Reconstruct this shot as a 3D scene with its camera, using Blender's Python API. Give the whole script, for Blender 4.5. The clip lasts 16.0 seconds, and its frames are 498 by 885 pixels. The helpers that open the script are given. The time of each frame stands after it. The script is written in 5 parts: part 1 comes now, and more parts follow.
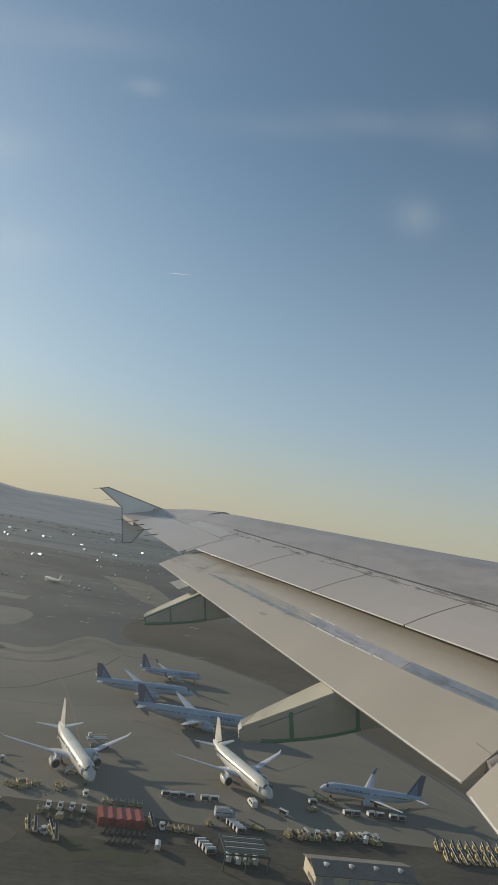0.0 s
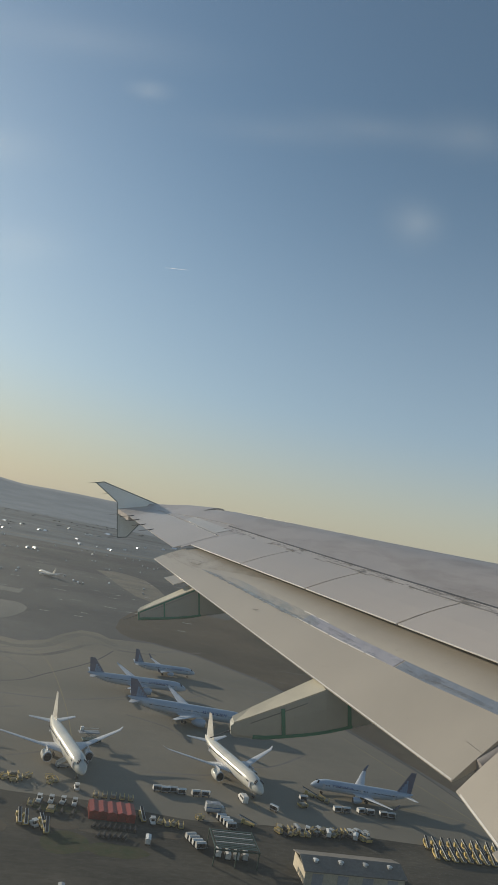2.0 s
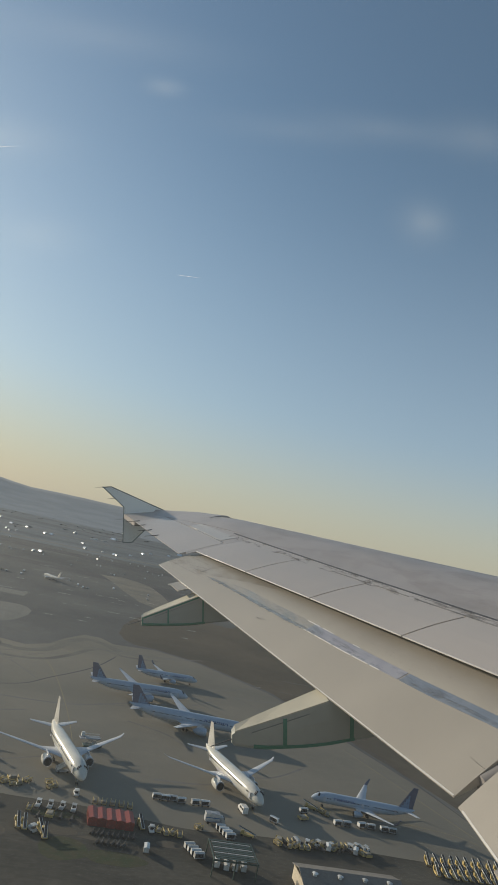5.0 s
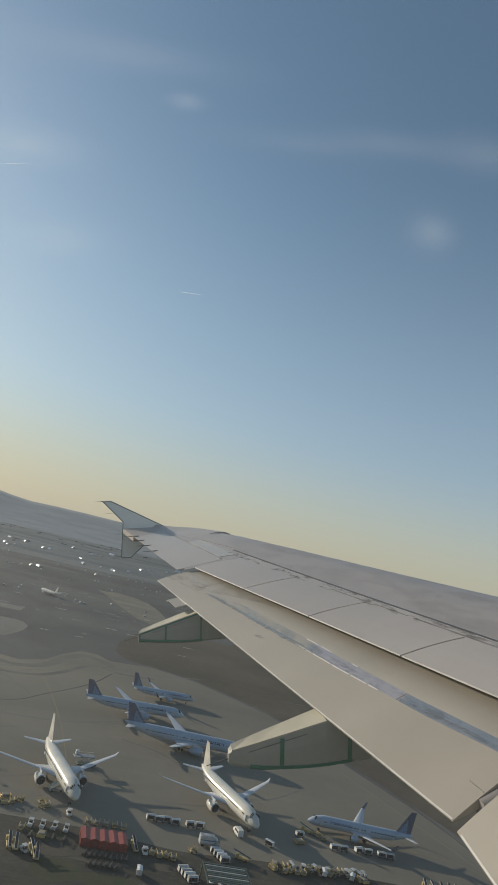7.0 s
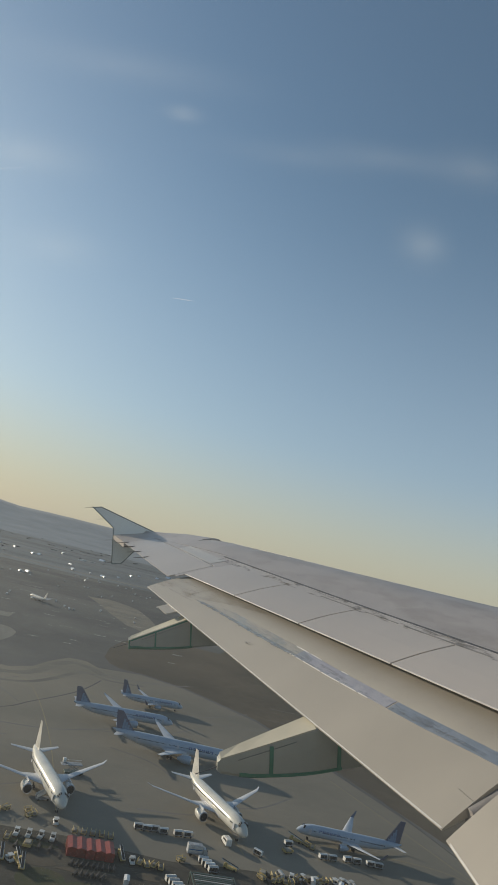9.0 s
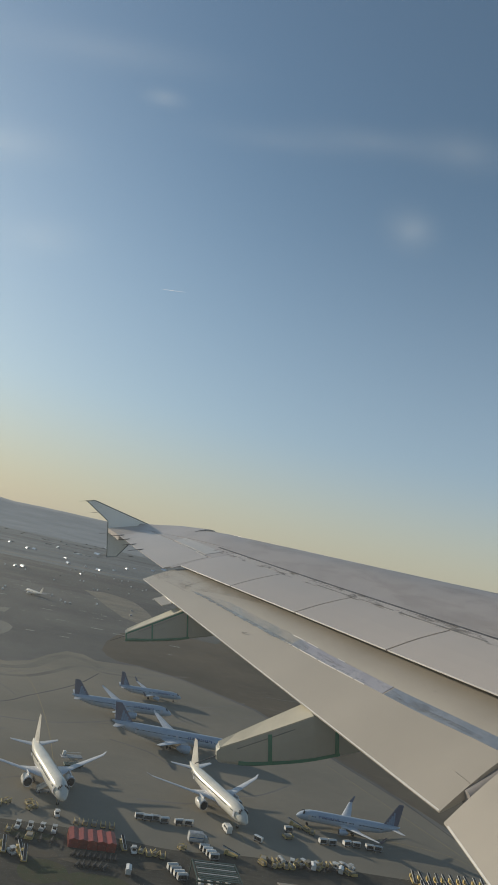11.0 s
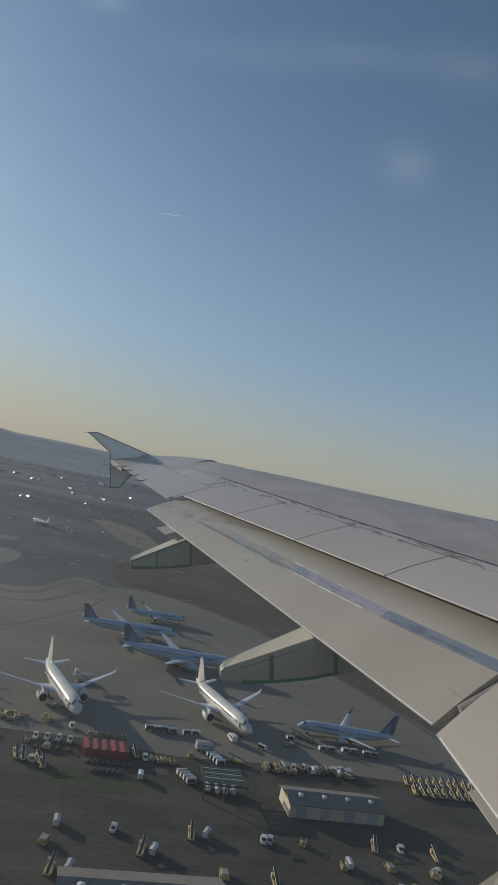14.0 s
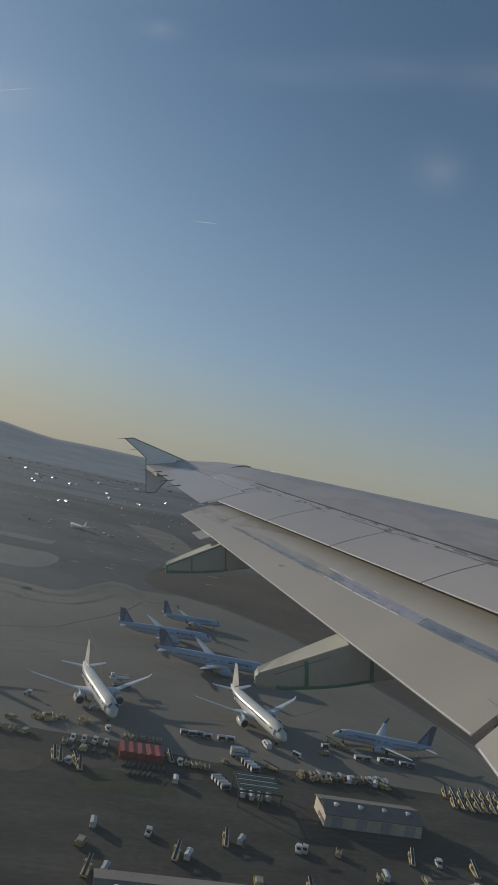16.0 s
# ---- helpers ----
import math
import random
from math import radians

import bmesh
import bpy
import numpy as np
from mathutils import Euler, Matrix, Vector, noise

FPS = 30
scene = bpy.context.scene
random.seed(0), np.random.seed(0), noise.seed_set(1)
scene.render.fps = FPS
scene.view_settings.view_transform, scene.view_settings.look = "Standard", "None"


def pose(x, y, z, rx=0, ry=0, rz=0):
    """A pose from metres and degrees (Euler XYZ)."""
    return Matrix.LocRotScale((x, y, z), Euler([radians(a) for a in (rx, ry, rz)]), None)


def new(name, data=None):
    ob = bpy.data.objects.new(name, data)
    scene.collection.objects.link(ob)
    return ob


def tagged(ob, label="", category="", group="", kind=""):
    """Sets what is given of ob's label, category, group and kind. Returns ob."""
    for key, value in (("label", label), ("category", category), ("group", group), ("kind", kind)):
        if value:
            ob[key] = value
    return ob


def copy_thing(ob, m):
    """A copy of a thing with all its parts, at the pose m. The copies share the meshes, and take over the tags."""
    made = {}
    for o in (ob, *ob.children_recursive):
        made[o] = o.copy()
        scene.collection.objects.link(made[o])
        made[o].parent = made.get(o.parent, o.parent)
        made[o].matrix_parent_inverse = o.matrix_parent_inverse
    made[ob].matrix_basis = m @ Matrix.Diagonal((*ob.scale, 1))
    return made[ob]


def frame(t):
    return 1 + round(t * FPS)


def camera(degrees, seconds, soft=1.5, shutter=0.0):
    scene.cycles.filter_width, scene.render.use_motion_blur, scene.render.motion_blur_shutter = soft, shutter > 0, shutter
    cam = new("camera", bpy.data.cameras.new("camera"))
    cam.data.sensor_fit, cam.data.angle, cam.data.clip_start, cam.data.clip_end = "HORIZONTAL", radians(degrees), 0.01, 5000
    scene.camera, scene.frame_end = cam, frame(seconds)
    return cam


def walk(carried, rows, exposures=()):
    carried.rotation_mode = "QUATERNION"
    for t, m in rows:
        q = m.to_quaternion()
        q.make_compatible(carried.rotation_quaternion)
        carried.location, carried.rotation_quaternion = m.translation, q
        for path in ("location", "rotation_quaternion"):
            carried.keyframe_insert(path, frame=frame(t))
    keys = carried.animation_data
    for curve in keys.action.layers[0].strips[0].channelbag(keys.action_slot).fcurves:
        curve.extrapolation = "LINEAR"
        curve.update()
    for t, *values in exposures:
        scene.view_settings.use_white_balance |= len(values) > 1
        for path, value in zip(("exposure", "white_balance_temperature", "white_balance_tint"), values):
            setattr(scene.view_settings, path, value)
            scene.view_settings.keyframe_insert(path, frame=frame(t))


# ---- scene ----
cam = camera(43.5, 16.0, soft=1.6)
walk(cam, [
    (0.0, pose(-0.0031, 0.0099, 90.0058, 98.530, -10.487, -12.188)),
    (0.5, pose(-0.0034, 0.0090, 90.0039, 99.042, -10.866, -12.408)),
    (1.0, pose(-0.0038, 0.0090, 90.0034, 99.388, -11.129, -12.704)),
    (1.5, pose(-0.0045, 0.0060, 90.0050, 98.881, -11.486, -12.702)),
    (2.0, pose(-0.0043, 0.0079, 90.0073, 98.305, -11.311, -12.659)),
    (2.5, pose(-0.0021, 0.0099, 90.0083, 98.059, -11.529, -12.354)),
    (3.0, pose(-0.0020, 0.0099, 90.0074, 97.974, -11.232, -12.125)),
    (3.5, pose(-0.0016, 0.0109, 90.0079, 98.107, -11.327, -12.011)),
    (6.0, pose(-0.0053, 0.0022, 89.9956, 99.872, -13.185, -12.365)),
    (6.5, pose(-0.0064, 0.0012, 89.9937, 100.369, -13.177, -12.383)),
    (7.0, pose(-0.0066, 0.0002, 89.9936, 100.502, -13.396, -12.239)),
    (7.5, pose(-0.0072, -0.0009, 89.9939, 100.509, -13.401, -12.316)),
    (8.0, pose(-0.0093, -0.0058, 89.9901, 100.850, -13.427, -12.447)),
    (8.5, pose(-0.0094, -0.0058, 89.9891, 101.308, -13.795, -12.963)),
    (9.0, pose(-0.0077, -0.0019, 89.9934, 101.306, -13.708, -13.109)),
    (11.5, pose(-0.0047, 0.0022, 89.9948, 99.869, -12.217, -13.624)),
    (12.0, pose(-0.0024, 0.0070, 90.0017, 98.721, -12.011, -13.652)),
    (12.5, pose(-0.0002, 0.0110, 90.0065, 97.227, -12.050, -13.547)),
    (13.0, pose(0.0013, 0.0149, 90.0092, 96.177, -12.049, -13.665)),
    (13.5, pose(0.0017, 0.0159, 90.0112, 94.967, -12.008, -13.597)),
    (14.0, pose(0.0048, 0.0209, 90.0145, 94.070, -12.100, -13.352)),
    (14.5, pose(0.0035, 0.0209, 90.0152, 93.490, -12.025, -12.933)),
    (15.0, pose(0.0015, 0.0169, 90.0117, 93.330, -12.134, -12.416)),
    (15.5, pose(0.0008, 0.0168, 90.0151, 92.946, -12.057, -11.715)),
    (16.0, pose(0.0014, 0.0089, 90.0088, 93.910, -12.262, -10.136)),
], exposures=[(0.0, -0.05, 6500, 6), (12.3, -0.03, 6500, 6), (13.5, -0.22, 6200, 8), (14.5, -0.48, 5900, 8), (16.0, -0.56, 5950, 8)])

# ---------------------------------------------------------------- light
SUN_EL, SUN_AZ = radians(11.5), radians(-51)
world = bpy.data.worlds.new("sky")
scene.world = world
world.use_nodes = True
wn = world.node_tree.nodes
wl = world.node_tree.links
sky = wn.new("ShaderNodeTexSky")
sky.sky_type = "NISHITA"
sky.sun_disc = False
sky.sun_elevation, sky.sun_rotation = SUN_EL, SUN_AZ
sky.altitude, sky.air_density, sky.dust_density, sky.ozone_density = 0.0, 1.2, 0.9, 2.4
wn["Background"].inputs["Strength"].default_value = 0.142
# pale dust haze low round the whole horizon
where, split, low, air = wn.new("ShaderNodeTexCoord"), wn.new("ShaderNodeSeparateXYZ"), wn.new("ShaderNodeMapRange"), wn.new("ShaderNodeMix")
low.interpolation_type = "SMOOTHSTEP"
low.inputs["From Min"].default_value, low.inputs["From Max"].default_value = 0.0, 0.215
low.inputs["To Min"].default_value, low.inputs["To Max"].default_value = 0.60, 0.0
air.data_type = "RGBA"
air.inputs["B"].default_value = (3.52, 3.13, 2.06, 1)
wl.new(where.outputs["Generated"], split.inputs[0])
wl.new(split.outputs["Z"], low.inputs["Value"])
wl.new(low.outputs[0], air.inputs["Factor"])
# thinner blue haze higher up
high, veil = wn.new("ShaderNodeMapRange"), wn.new("ShaderNodeMix")
high.interpolation_type = "SMOOTHSTEP"
high.inputs["From Min"].default_value, high.inputs["From Max"].default_value = 0.0, 0.62
high.inputs["To Min"].default_value, high.inputs["To Max"].default_value = 0.52, 0.0
veil.data_type = "RGBA"
veil.inputs["B"].default_value = (2.82, 3.34, 4.36, 1)
wl.new(split.outputs["Z"], high.inputs["Value"])
wl.new(high.outputs[0], veil.inputs["Factor"])
wl.new(sky.outputs[0], veil.inputs["A"])
wl.new(veil.outputs["Result"], air.inputs["A"])
wl.new(air.outputs["Result"], wn["Background"].inputs["Color"])

sun = new("sun", bpy.data.lights.new("sun", "SUN"))
sun.data.energy, sun.data.angle, sun.data.color = 4.55, radians(0.6), (1.0, 0.87, 0.70)
to_sun = Vector((math.sin(SUN_AZ) * math.cos(SUN_EL), math.cos(SUN_AZ) * math.cos(SUN_EL), math.sin(SUN_EL)))
sun.matrix_world = Matrix.Translation((0, 0, 300)) @ to_sun.to_track_quat("Z", "Y").to_matrix().to_4x4()


# ---------------------------------------------------------------- materials
def mat(name, a, b=None, rough=0.5, metal=0.0, scale=1.0, detail=6.0, fine=0.0, bump=0.0, stretch=(1, 1, 1), random_tone=0.0, island=0.0, spec=0.5):
    """A paint, stone or metal: two tones mixed by a broad noise, a fine grain over it, uneven gloss and relief."""
    m = bpy.data.materials.new(name)
    m.use_nodes = True
    n, l = m.node_tree.nodes, m.node_tree.links
    p = n["Principled BSDF"]
    p.inputs["Metallic"].default_value = metal
    p.inputs["Specular IOR Level"].default_value = spec
    b = b or tuple(c * 0.8 for c in a)
    tc = n.new("ShaderNodeTexCoord")
    mp = n.new("ShaderNodeMapping")
    mp.inputs["Scale"].default_value = stretch
    l.new(tc.outputs["Object"], mp.inputs["Vector"])
    n1 = n.new("ShaderNodeTexNoise")
    n1.inputs["Scale"].default_value, n1.inputs["Detail"].default_value = scale, detail
    l.new(mp.outputs[0], n1.inputs["Vector"])
    ramp = n.new("ShaderNodeMapRange")
    ramp.inputs["From Min"].default_value, ramp.inputs["From Max"].default_value = 0.35, 0.65
    l.new(n1.outputs["Fac"], ramp.inputs["Value"])
    mix = n.new("ShaderNodeMix")
    mix.data_type = "RGBA"
    mix.inputs["A"].default_value, mix.inputs["B"].default_value = (*a, 1), (*b, 1)
    l.new(ramp.outputs[0], mix.inputs["Factor"])
    colour = mix.outputs["Result"]
    n2 = n.new("ShaderNodeTexNoise")
    n2.inputs["Scale"].default_value, n2.inputs["Detail"].default_value = scale * 14, 4
    l.new(mp.outputs[0], n2.inputs["Vector"])
    tones = []
    if fine:
        r = n.new("ShaderNodeMapRange")
        r.inputs["From Min"].default_value, r.inputs["From Max"].default_value = 0.3, 0.7
        r.inputs["To Min"].default_value, r.inputs["To Max"].default_value = 1 - fine, 1 + fine
        l.new(n2.outputs["Fac"], r.inputs["Value"])
        tones.append(r.outputs[0])
    if random_tone:
        o = n.new("ShaderNodeObjectInfo")
        r = n.new("ShaderNodeMapRange")
        r.inputs["To Min"].default_value, r.inputs["To Max"].default_value = 1 - random_tone, 1 + random_tone
        l.new(o.outputs["Random"], r.inputs["Value"])
        tones.append(r.outputs[0])
    if island:
        g = n.new("ShaderNodeNewGeometry")
        r = n.new("ShaderNodeMapRange")
        r.inputs["To Min"].default_value, r.inputs["To Max"].default_value = 1 - island, 1 + island
        l.new(g.outputs["Random Per Island"], r.inputs["Value"])
        tones.append(r.outputs[0])
    for tone in tones:
        s = n.new("ShaderNodeVectorMath")
        s.operation = "SCALE"
        l.new(colour, s.inputs[0])
        l.new(tone, s.inputs["Scale"])
        colour = s.outputs[0]
    l.new(colour, p.inputs["Base Color"])
    r = n.new("ShaderNodeMapRange")
    r.inputs["To Min"].default_value, r.inputs["To Max"].default_value = max(0.02, rough - 0.1), min(1, rough + 0.1)
    l.new(n2.outputs["Fac"], r.inputs["Value"])
    l.new(r.outputs[0], p.inputs["Roughness"])
    if bump:
        bp = n.new("ShaderNodeBump")
        bp.inputs["Strength"].default_value, bp.inputs["Distance"].default_value = 0.4, bump
        l.new(n2.outputs["Fac"], bp.inputs["Height"])
        l.new(bp.outputs[0], p.inputs["Normal"])
    return m


WING = mat("wing_paint", (0.418, 0.380, 0.352), (0.370, 0.337, 0.313), 0.36, scale=0.5, fine=0.025, stretch=(0.35, 1.2, 1))
SLAT = mat("bare_slat_metal", (0.68, 0.67, 0.65), (0.60, 0.59, 0.57), 0.38, 0.5, scale=1.5, fine=0.04)
PANEL_BLUE = mat("access_panel_paint", (0.415, 0.400, 0.385), (0.38, 0.37, 0.36), 0.42, scale=0.8, fine=0.03)
WING_FRONT = mat("wing_front_paint", (0.362, 0.328, 0.312), (0.310, 0.281, 0.267), 0.40, scale=1.6, fine=0.06, stretch=(0.8, 1, 1))
FLAP = mat("flap_paint", (0.364, 0.331, 0.286), (0.324, 0.295, 0.254), 0.42, scale=0.7, fine=0.012, stretch=(0.4, 1.3, 1))
EDGE = mat("worn_edge_metal", (0.72, 0.70, 0.67), (0.62, 0.60, 0.57), 0.4, 0.2, scale=2, fine=0.04)
SEAL = mat("rubber_seal", (0.05, 0.05, 0.055), (0.09, 0.09, 0.095), 0.6, scale=6, fine=0.1)
BAND = mat("bare_metal_band", (0.20, 0.237, 0.288), (0.25, 0.28, 0.325), 0.45, 0.35, scale=2.5, fine=0.12, stretch=(1, 3, 1))
# one fairing in two tones: shaded grey side, sunlit cream top painted in
FAIR_SIDE = mat("fairing_shaded_side", (0.37, 0.37, 0.325), (0.33, 0.33, 0.29), 0.5, scale=1.2, fine=0.03)
FAIR_TOP = mat("fairing_lit_top", (0.50, 0.46, 0.36), (0.43, 0.39, 0.305), 0.5, scale=1.5, fine=0.04)
GREEN = mat("green_edge_paint", (0.045, 0.17, 0.11), (0.06, 0.20, 0.14), 0.5, scale=4, fine=0.08)
FENCE = mat("fence_paint", (0.78, 0.80, 0.78), (0.70, 0.72, 0.70), 0.45, scale=1.0, fine=0.03)
FENCE_EDGE = mat("fence_edge_paint", (0.10, 0.14, 0.15), (0.14, 0.18, 0.19), 0.4, scale=4)
COVER = mat("worn_hinge_cover", (0.15, 0.145, 0.14), (0.27, 0.25, 0.24), 0.6, scale=2.2, detail=8, fine=0.2, stretch=(3, 1, 1))
BEAM = mat("grey_beam_paint", (0.205, 0.188, 0.180), (0.165, 0.152, 0.146), 0.55, scale=2, fine=0.08)
TRACK = mat("flap_track_metal", (0.22, 0.23, 0.24), (0.14, 0.15, 0.16), 0.45, 0.4, scale=4, fine=0.1)
BAND_PALE = mat("worn_metal_band", (0.335, 0.335, 0.372), (0.285, 0.288, 0.335), 0.5, 0.2, scale=2.5, fine=0.12, stretch=(1, 3, 1))
SPECK = mat("dark_fastener", (0.06, 0.06, 0.06), rough=0.6)

GROUND = mat("winter_field", (0.152, 0.148, 0.136), (0.092, 0.094, 0.091), 0.95, scale=0.007, detail=5, fine=0.08, spec=0.1)
APRON = mat("apron_concrete", (0.222, 0.198, 0.155), (0.166, 0.152, 0.122), 0.85, scale=0.012, detail=7, fine=0.05, stretch=(0.8, 1.2, 1), spec=0.2)
TAXI = mat("taxiway_concrete", (0.215, 0.203, 0.175), (0.165, 0.158, 0.138), 0.85, scale=0.02, detail=8, fine=0.1, stretch=(1.5, 0.4, 1), spec=0.2)
ASPHALT = mat("old_asphalt", (0.075, 0.075, 0.074), (0.10, 0.098, 0.094), 0.9, scale=0.03, detail=8, fine=0.15, spec=0.2)
GREEN_GRASS = mat("dull_green_grass", (0.062, 0.074, 0.042), (0.085, 0.078, 0.050), 0.95, scale=0.3, detail=7, fine=0.2, spec=0.1)
GRASS = mat("dry_grass", (0.131, 0.109, 0.082), (0.090, 0.080, 0.064), 0.95, scale=0.012, detail=6, fine=0.1, spec=0.1)
TAXI_DARK = mat("rubbered_concrete", (0.128, 0.120, 0.102), (0.172, 0.157, 0.128), 0.85, scale=0.05, detail=8, fine=0.15, spec=0.2)
TAN_GRASS = mat("tan_winter_grass", (0.240, 0.214, 0.172), (0.180, 0.166, 0.140), 0.95, scale=0.03, detail=8, fine=0.2, spec=0.1)
SMEAR = mat("tyre_streak", (0.135, 0.125, 0.11), (0.17, 0.157, 0.14), 0.9, scale=0.1, fine=0.15, stretch=(0.2, 2, 1))
YLINE = mat("yellow_line_paint", (0.30, 0.235, 0.11), (0.22, 0.18, 0.10), 0.8, scale=0.5, fine=0.2)
WLINE = mat("white_line_paint", (0.62, 0.60, 0.55), (0.42, 0.41, 0.38), 0.8, scale=0.5, fine=0.2)

# one white hull paint in two copies: sunlit cream and shaded sky blue
PLANE = mat("airliner_sunlit_cream", (0.56, 0.54, 0.48), (0.47, 0.46, 0.42), 0.2, scale=0.2, fine=0.02)
PLANE_SHADE = mat("airliner_shade_blue_grey", (0.345, 0.40, 0.47), (0.30, 0.355, 0.425), 0.32, scale=0.2, fine=0.02)
FIN_CREAM = mat("fin_cream", (0.55, 0.53, 0.48), (0.38, 0.36, 0.33), 0.35, scale=0.15)
PLANE_WING = mat("airliner_wing_grey", (0.50, 0.51, 0.52), (0.43, 0.44, 0.46), 0.4, scale=0.3, fine=0.03)
PLANE_BLUE = mat("tail_blue", (0.085, 0.092, 0.14), (0.105, 0.115, 0.165), 0.35, scale=0.4)
TITLE_BLUE = mat("lettering_blue", (0.10, 0.14, 0.27), (0.13, 0.17, 0.30), 0.4, scale=0.5)
PLANE_LIGHT = mat("tail_pale_blue", (0.16, 0.24, 0.36), rough=0.4)
PLANE_GREY = mat("belly_grey", (0.42, 0.43, 0.46), (0.37, 0.38, 0.41), 0.4, scale=0.3)
GLASS_DARK = mat("dark_glazing", (0.016, 0.02, 0.028), rough=0.3, spec=0.3)
NACELLE = mat("nacelle_metal", (0.65, 0.65, 0.66), (0.5, 0.5, 0.52), 0.25, 0.7, scale=1)
TYRE = mat("black_tyre", (0.025, 0.025, 0.025), rough=0.85, scale=3)
RUST = mat("dark_rusty_steel", (0.075, 0.062, 0.05), (0.12, 0.10, 0.08), 0.8, scale=2, fine=0.2, random_tone=0.3)
STEEL = mat("grey_steel", (0.32, 0.32, 0.32), (0.24, 0.24, 0.24), 0.45, 0.6, scale=2, fine=0.1)
V_WHITE = mat("vehicle_white", (0.58, 0.57, 0.54), (0.42, 0.41, 0.38), 0.4, scale=1, fine=0.06, random_tone=0.3)
V_YELLOW = mat("vehicle_ochre", (0.48, 0.36, 0.13), (0.38, 0.28, 0.11), 0.5, scale=1, fine=0.1, random_tone=0.25)
V_RED = mat("container_red", (0.25, 0.045, 0.032), (0.17, 0.035, 0.027), 0.55, scale=1, fine=0.1, random_tone=0.2)
V_GREY = mat("vehicle_grey", (0.33, 0.34, 0.35), (0.26, 0.27, 0.28), 0.5, scale=1, fine=0.1, random_tone=0.2)
V_BLUE = mat("vehicle_blue", (0.06, 0.12, 0.26), rough=0.4, random_tone=0.2)
CURTAIN = mat("black_curtain", (0.03, 0.03, 0.032), (0.06, 0.06, 0.06), 0.7, scale=2, fine=0.1)
TARP = mat("canvas_cover", (0.28, 0.25, 0.20), (0.22, 0.20, 0.16), 0.85, scale=1, fine=0.1, random_tone=0.2)
ROOF = mat("flat_roof", (0.135, 0.125, 0.11), (0.17, 0.157, 0.14), 0.9, scale=0.1, fine=0.15)
ROOF_PALE = mat("pale_roof", (0.48, 0.46, 0.42), (0.38, 0.36, 0.33), 0.7, scale=0.08, fine=0.1)
WALL_TAN = mat("tan_cladding", (0.46, 0.40, 0.30), (0.38, 0.33, 0.25), 0.75, scale=0.1, fine=0.1)
WALL_GREY = mat("grey_cladding", (0.30, 0.30, 0.30), (0.24, 0.24, 0.25), 0.7, scale=0.1, fine=0.1)
TOWN = mat("town_walls", (0.66, 0.66, 0.64), (0.46, 0.46, 0.45), 0.8, scale=0.01, island=0.7)
TREES = mat("bare_tree_crowns", (0.165, 0.168, 0.160), (0.14, 0.143, 0.138), 0.95, scale=0.05, island=0.25, spec=0.1)
# the far ridge is a plain backdrop, with haze put in as faint glow
HILL = mat("far_ridge_haze_glow", (0.172, 0.180, 0.182), (0.130, 0.138, 0.144), 0.95, scale=0.005, detail=6, spec=0.0)
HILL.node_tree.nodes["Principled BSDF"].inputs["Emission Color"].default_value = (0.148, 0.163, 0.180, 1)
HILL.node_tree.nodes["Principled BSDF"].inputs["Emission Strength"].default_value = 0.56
TRAIL = bpy.data.materials.new("contrail_ice")
TRAIL.use_nodes = True
tn = TRAIL.node_tree.nodes.new("ShaderNodeBsdfTranslucent")
tn.inputs["Color"].default_value = (0.95, 0.95, 0.97, 1)
TRAIL.node_tree.links.new(tn.outputs[0], TRAIL.node_tree.nodes["Material Output"].inputs["Surface"])


def smudge_glare_pane(blobs):
    """Clear acrylic with a thin scattering film of dirt and painted-in glare; blobs are (x, z, half width, half height,
    strength).
    """
    m = bpy.data.materials.new("smudge_glare_acrylic")
    m.use_nodes = True
    n, l = m.node_tree.nodes, m.node_tree.links
    clear, film, mix = n.new("ShaderNodeBsdfTransparent"), n.new("ShaderNodeBsdfTranslucent"), n.new("ShaderNodeMixShader")
    film.inputs["Color"].default_value = (0.86, 0.90, 0.92, 1)
    tc = n.new("ShaderNodeTexCoord")
    nz = n.new("ShaderNodeTexNoise")
    nz.inputs["Scale"].default_value, nz.inputs["Detail"].default_value = 5.0, 3
    l.new(tc.outputs["Object"], nz.inputs["Vector"])
    base = n.new("ShaderNodeMapRange")
    base.inputs["To Min"].default_value, base.inputs["To Max"].default_value = 0.006, 0.014
    l.new(nz.outputs["Fac"], base.inputs["Value"])
    total = base.outputs[0]
    for x, z, w, h, s in blobs:
        mp = n.new("ShaderNodeMapping")
        mp.vector_type = "TEXTURE"
        mp.inputs["Location"].default_value = (x, 0, z)
        mp.inputs["Scale"].default_value = (w, 10, h)
        l.new(tc.outputs["Object"], mp.inputs["Vector"])
        g = n.new("ShaderNodeTexGradient")
        g.gradient_type = "QUADRATIC_SPHERE"
        l.new(mp.outputs[0], g.inputs["Vector"])
        a = n.new("ShaderNodeMath")
        a.operation = "MULTIPLY_ADD"
        a.inputs[1].default_value = s
        l.new(g.outputs["Fac"], a.inputs[0])
        l.new(total, a.inputs[2])
        total = a.outputs[0]
    l.new(total, mix.inputs[0])
    l.new(clear.outputs[0], mix.inputs[1])
    l.new(film.outputs[0], mix.inputs[2])
    l.new(mix.outputs[0], n["Material Output"].inputs["Surface"])
    return m


# ---------------------------------------------------------------- mesh helpers
def finish(bm, smooth=False):
    bmesh.ops.recalc_face_normals(bm, faces=bm.faces)
    if smooth:
        for f in bm.faces:
            f.smooth = True
        for e in bm.edges:
            if len(e.link_faces) == 2 and e.calc_face_angle(0) > 0.6:
                e.smooth = False
    return bm


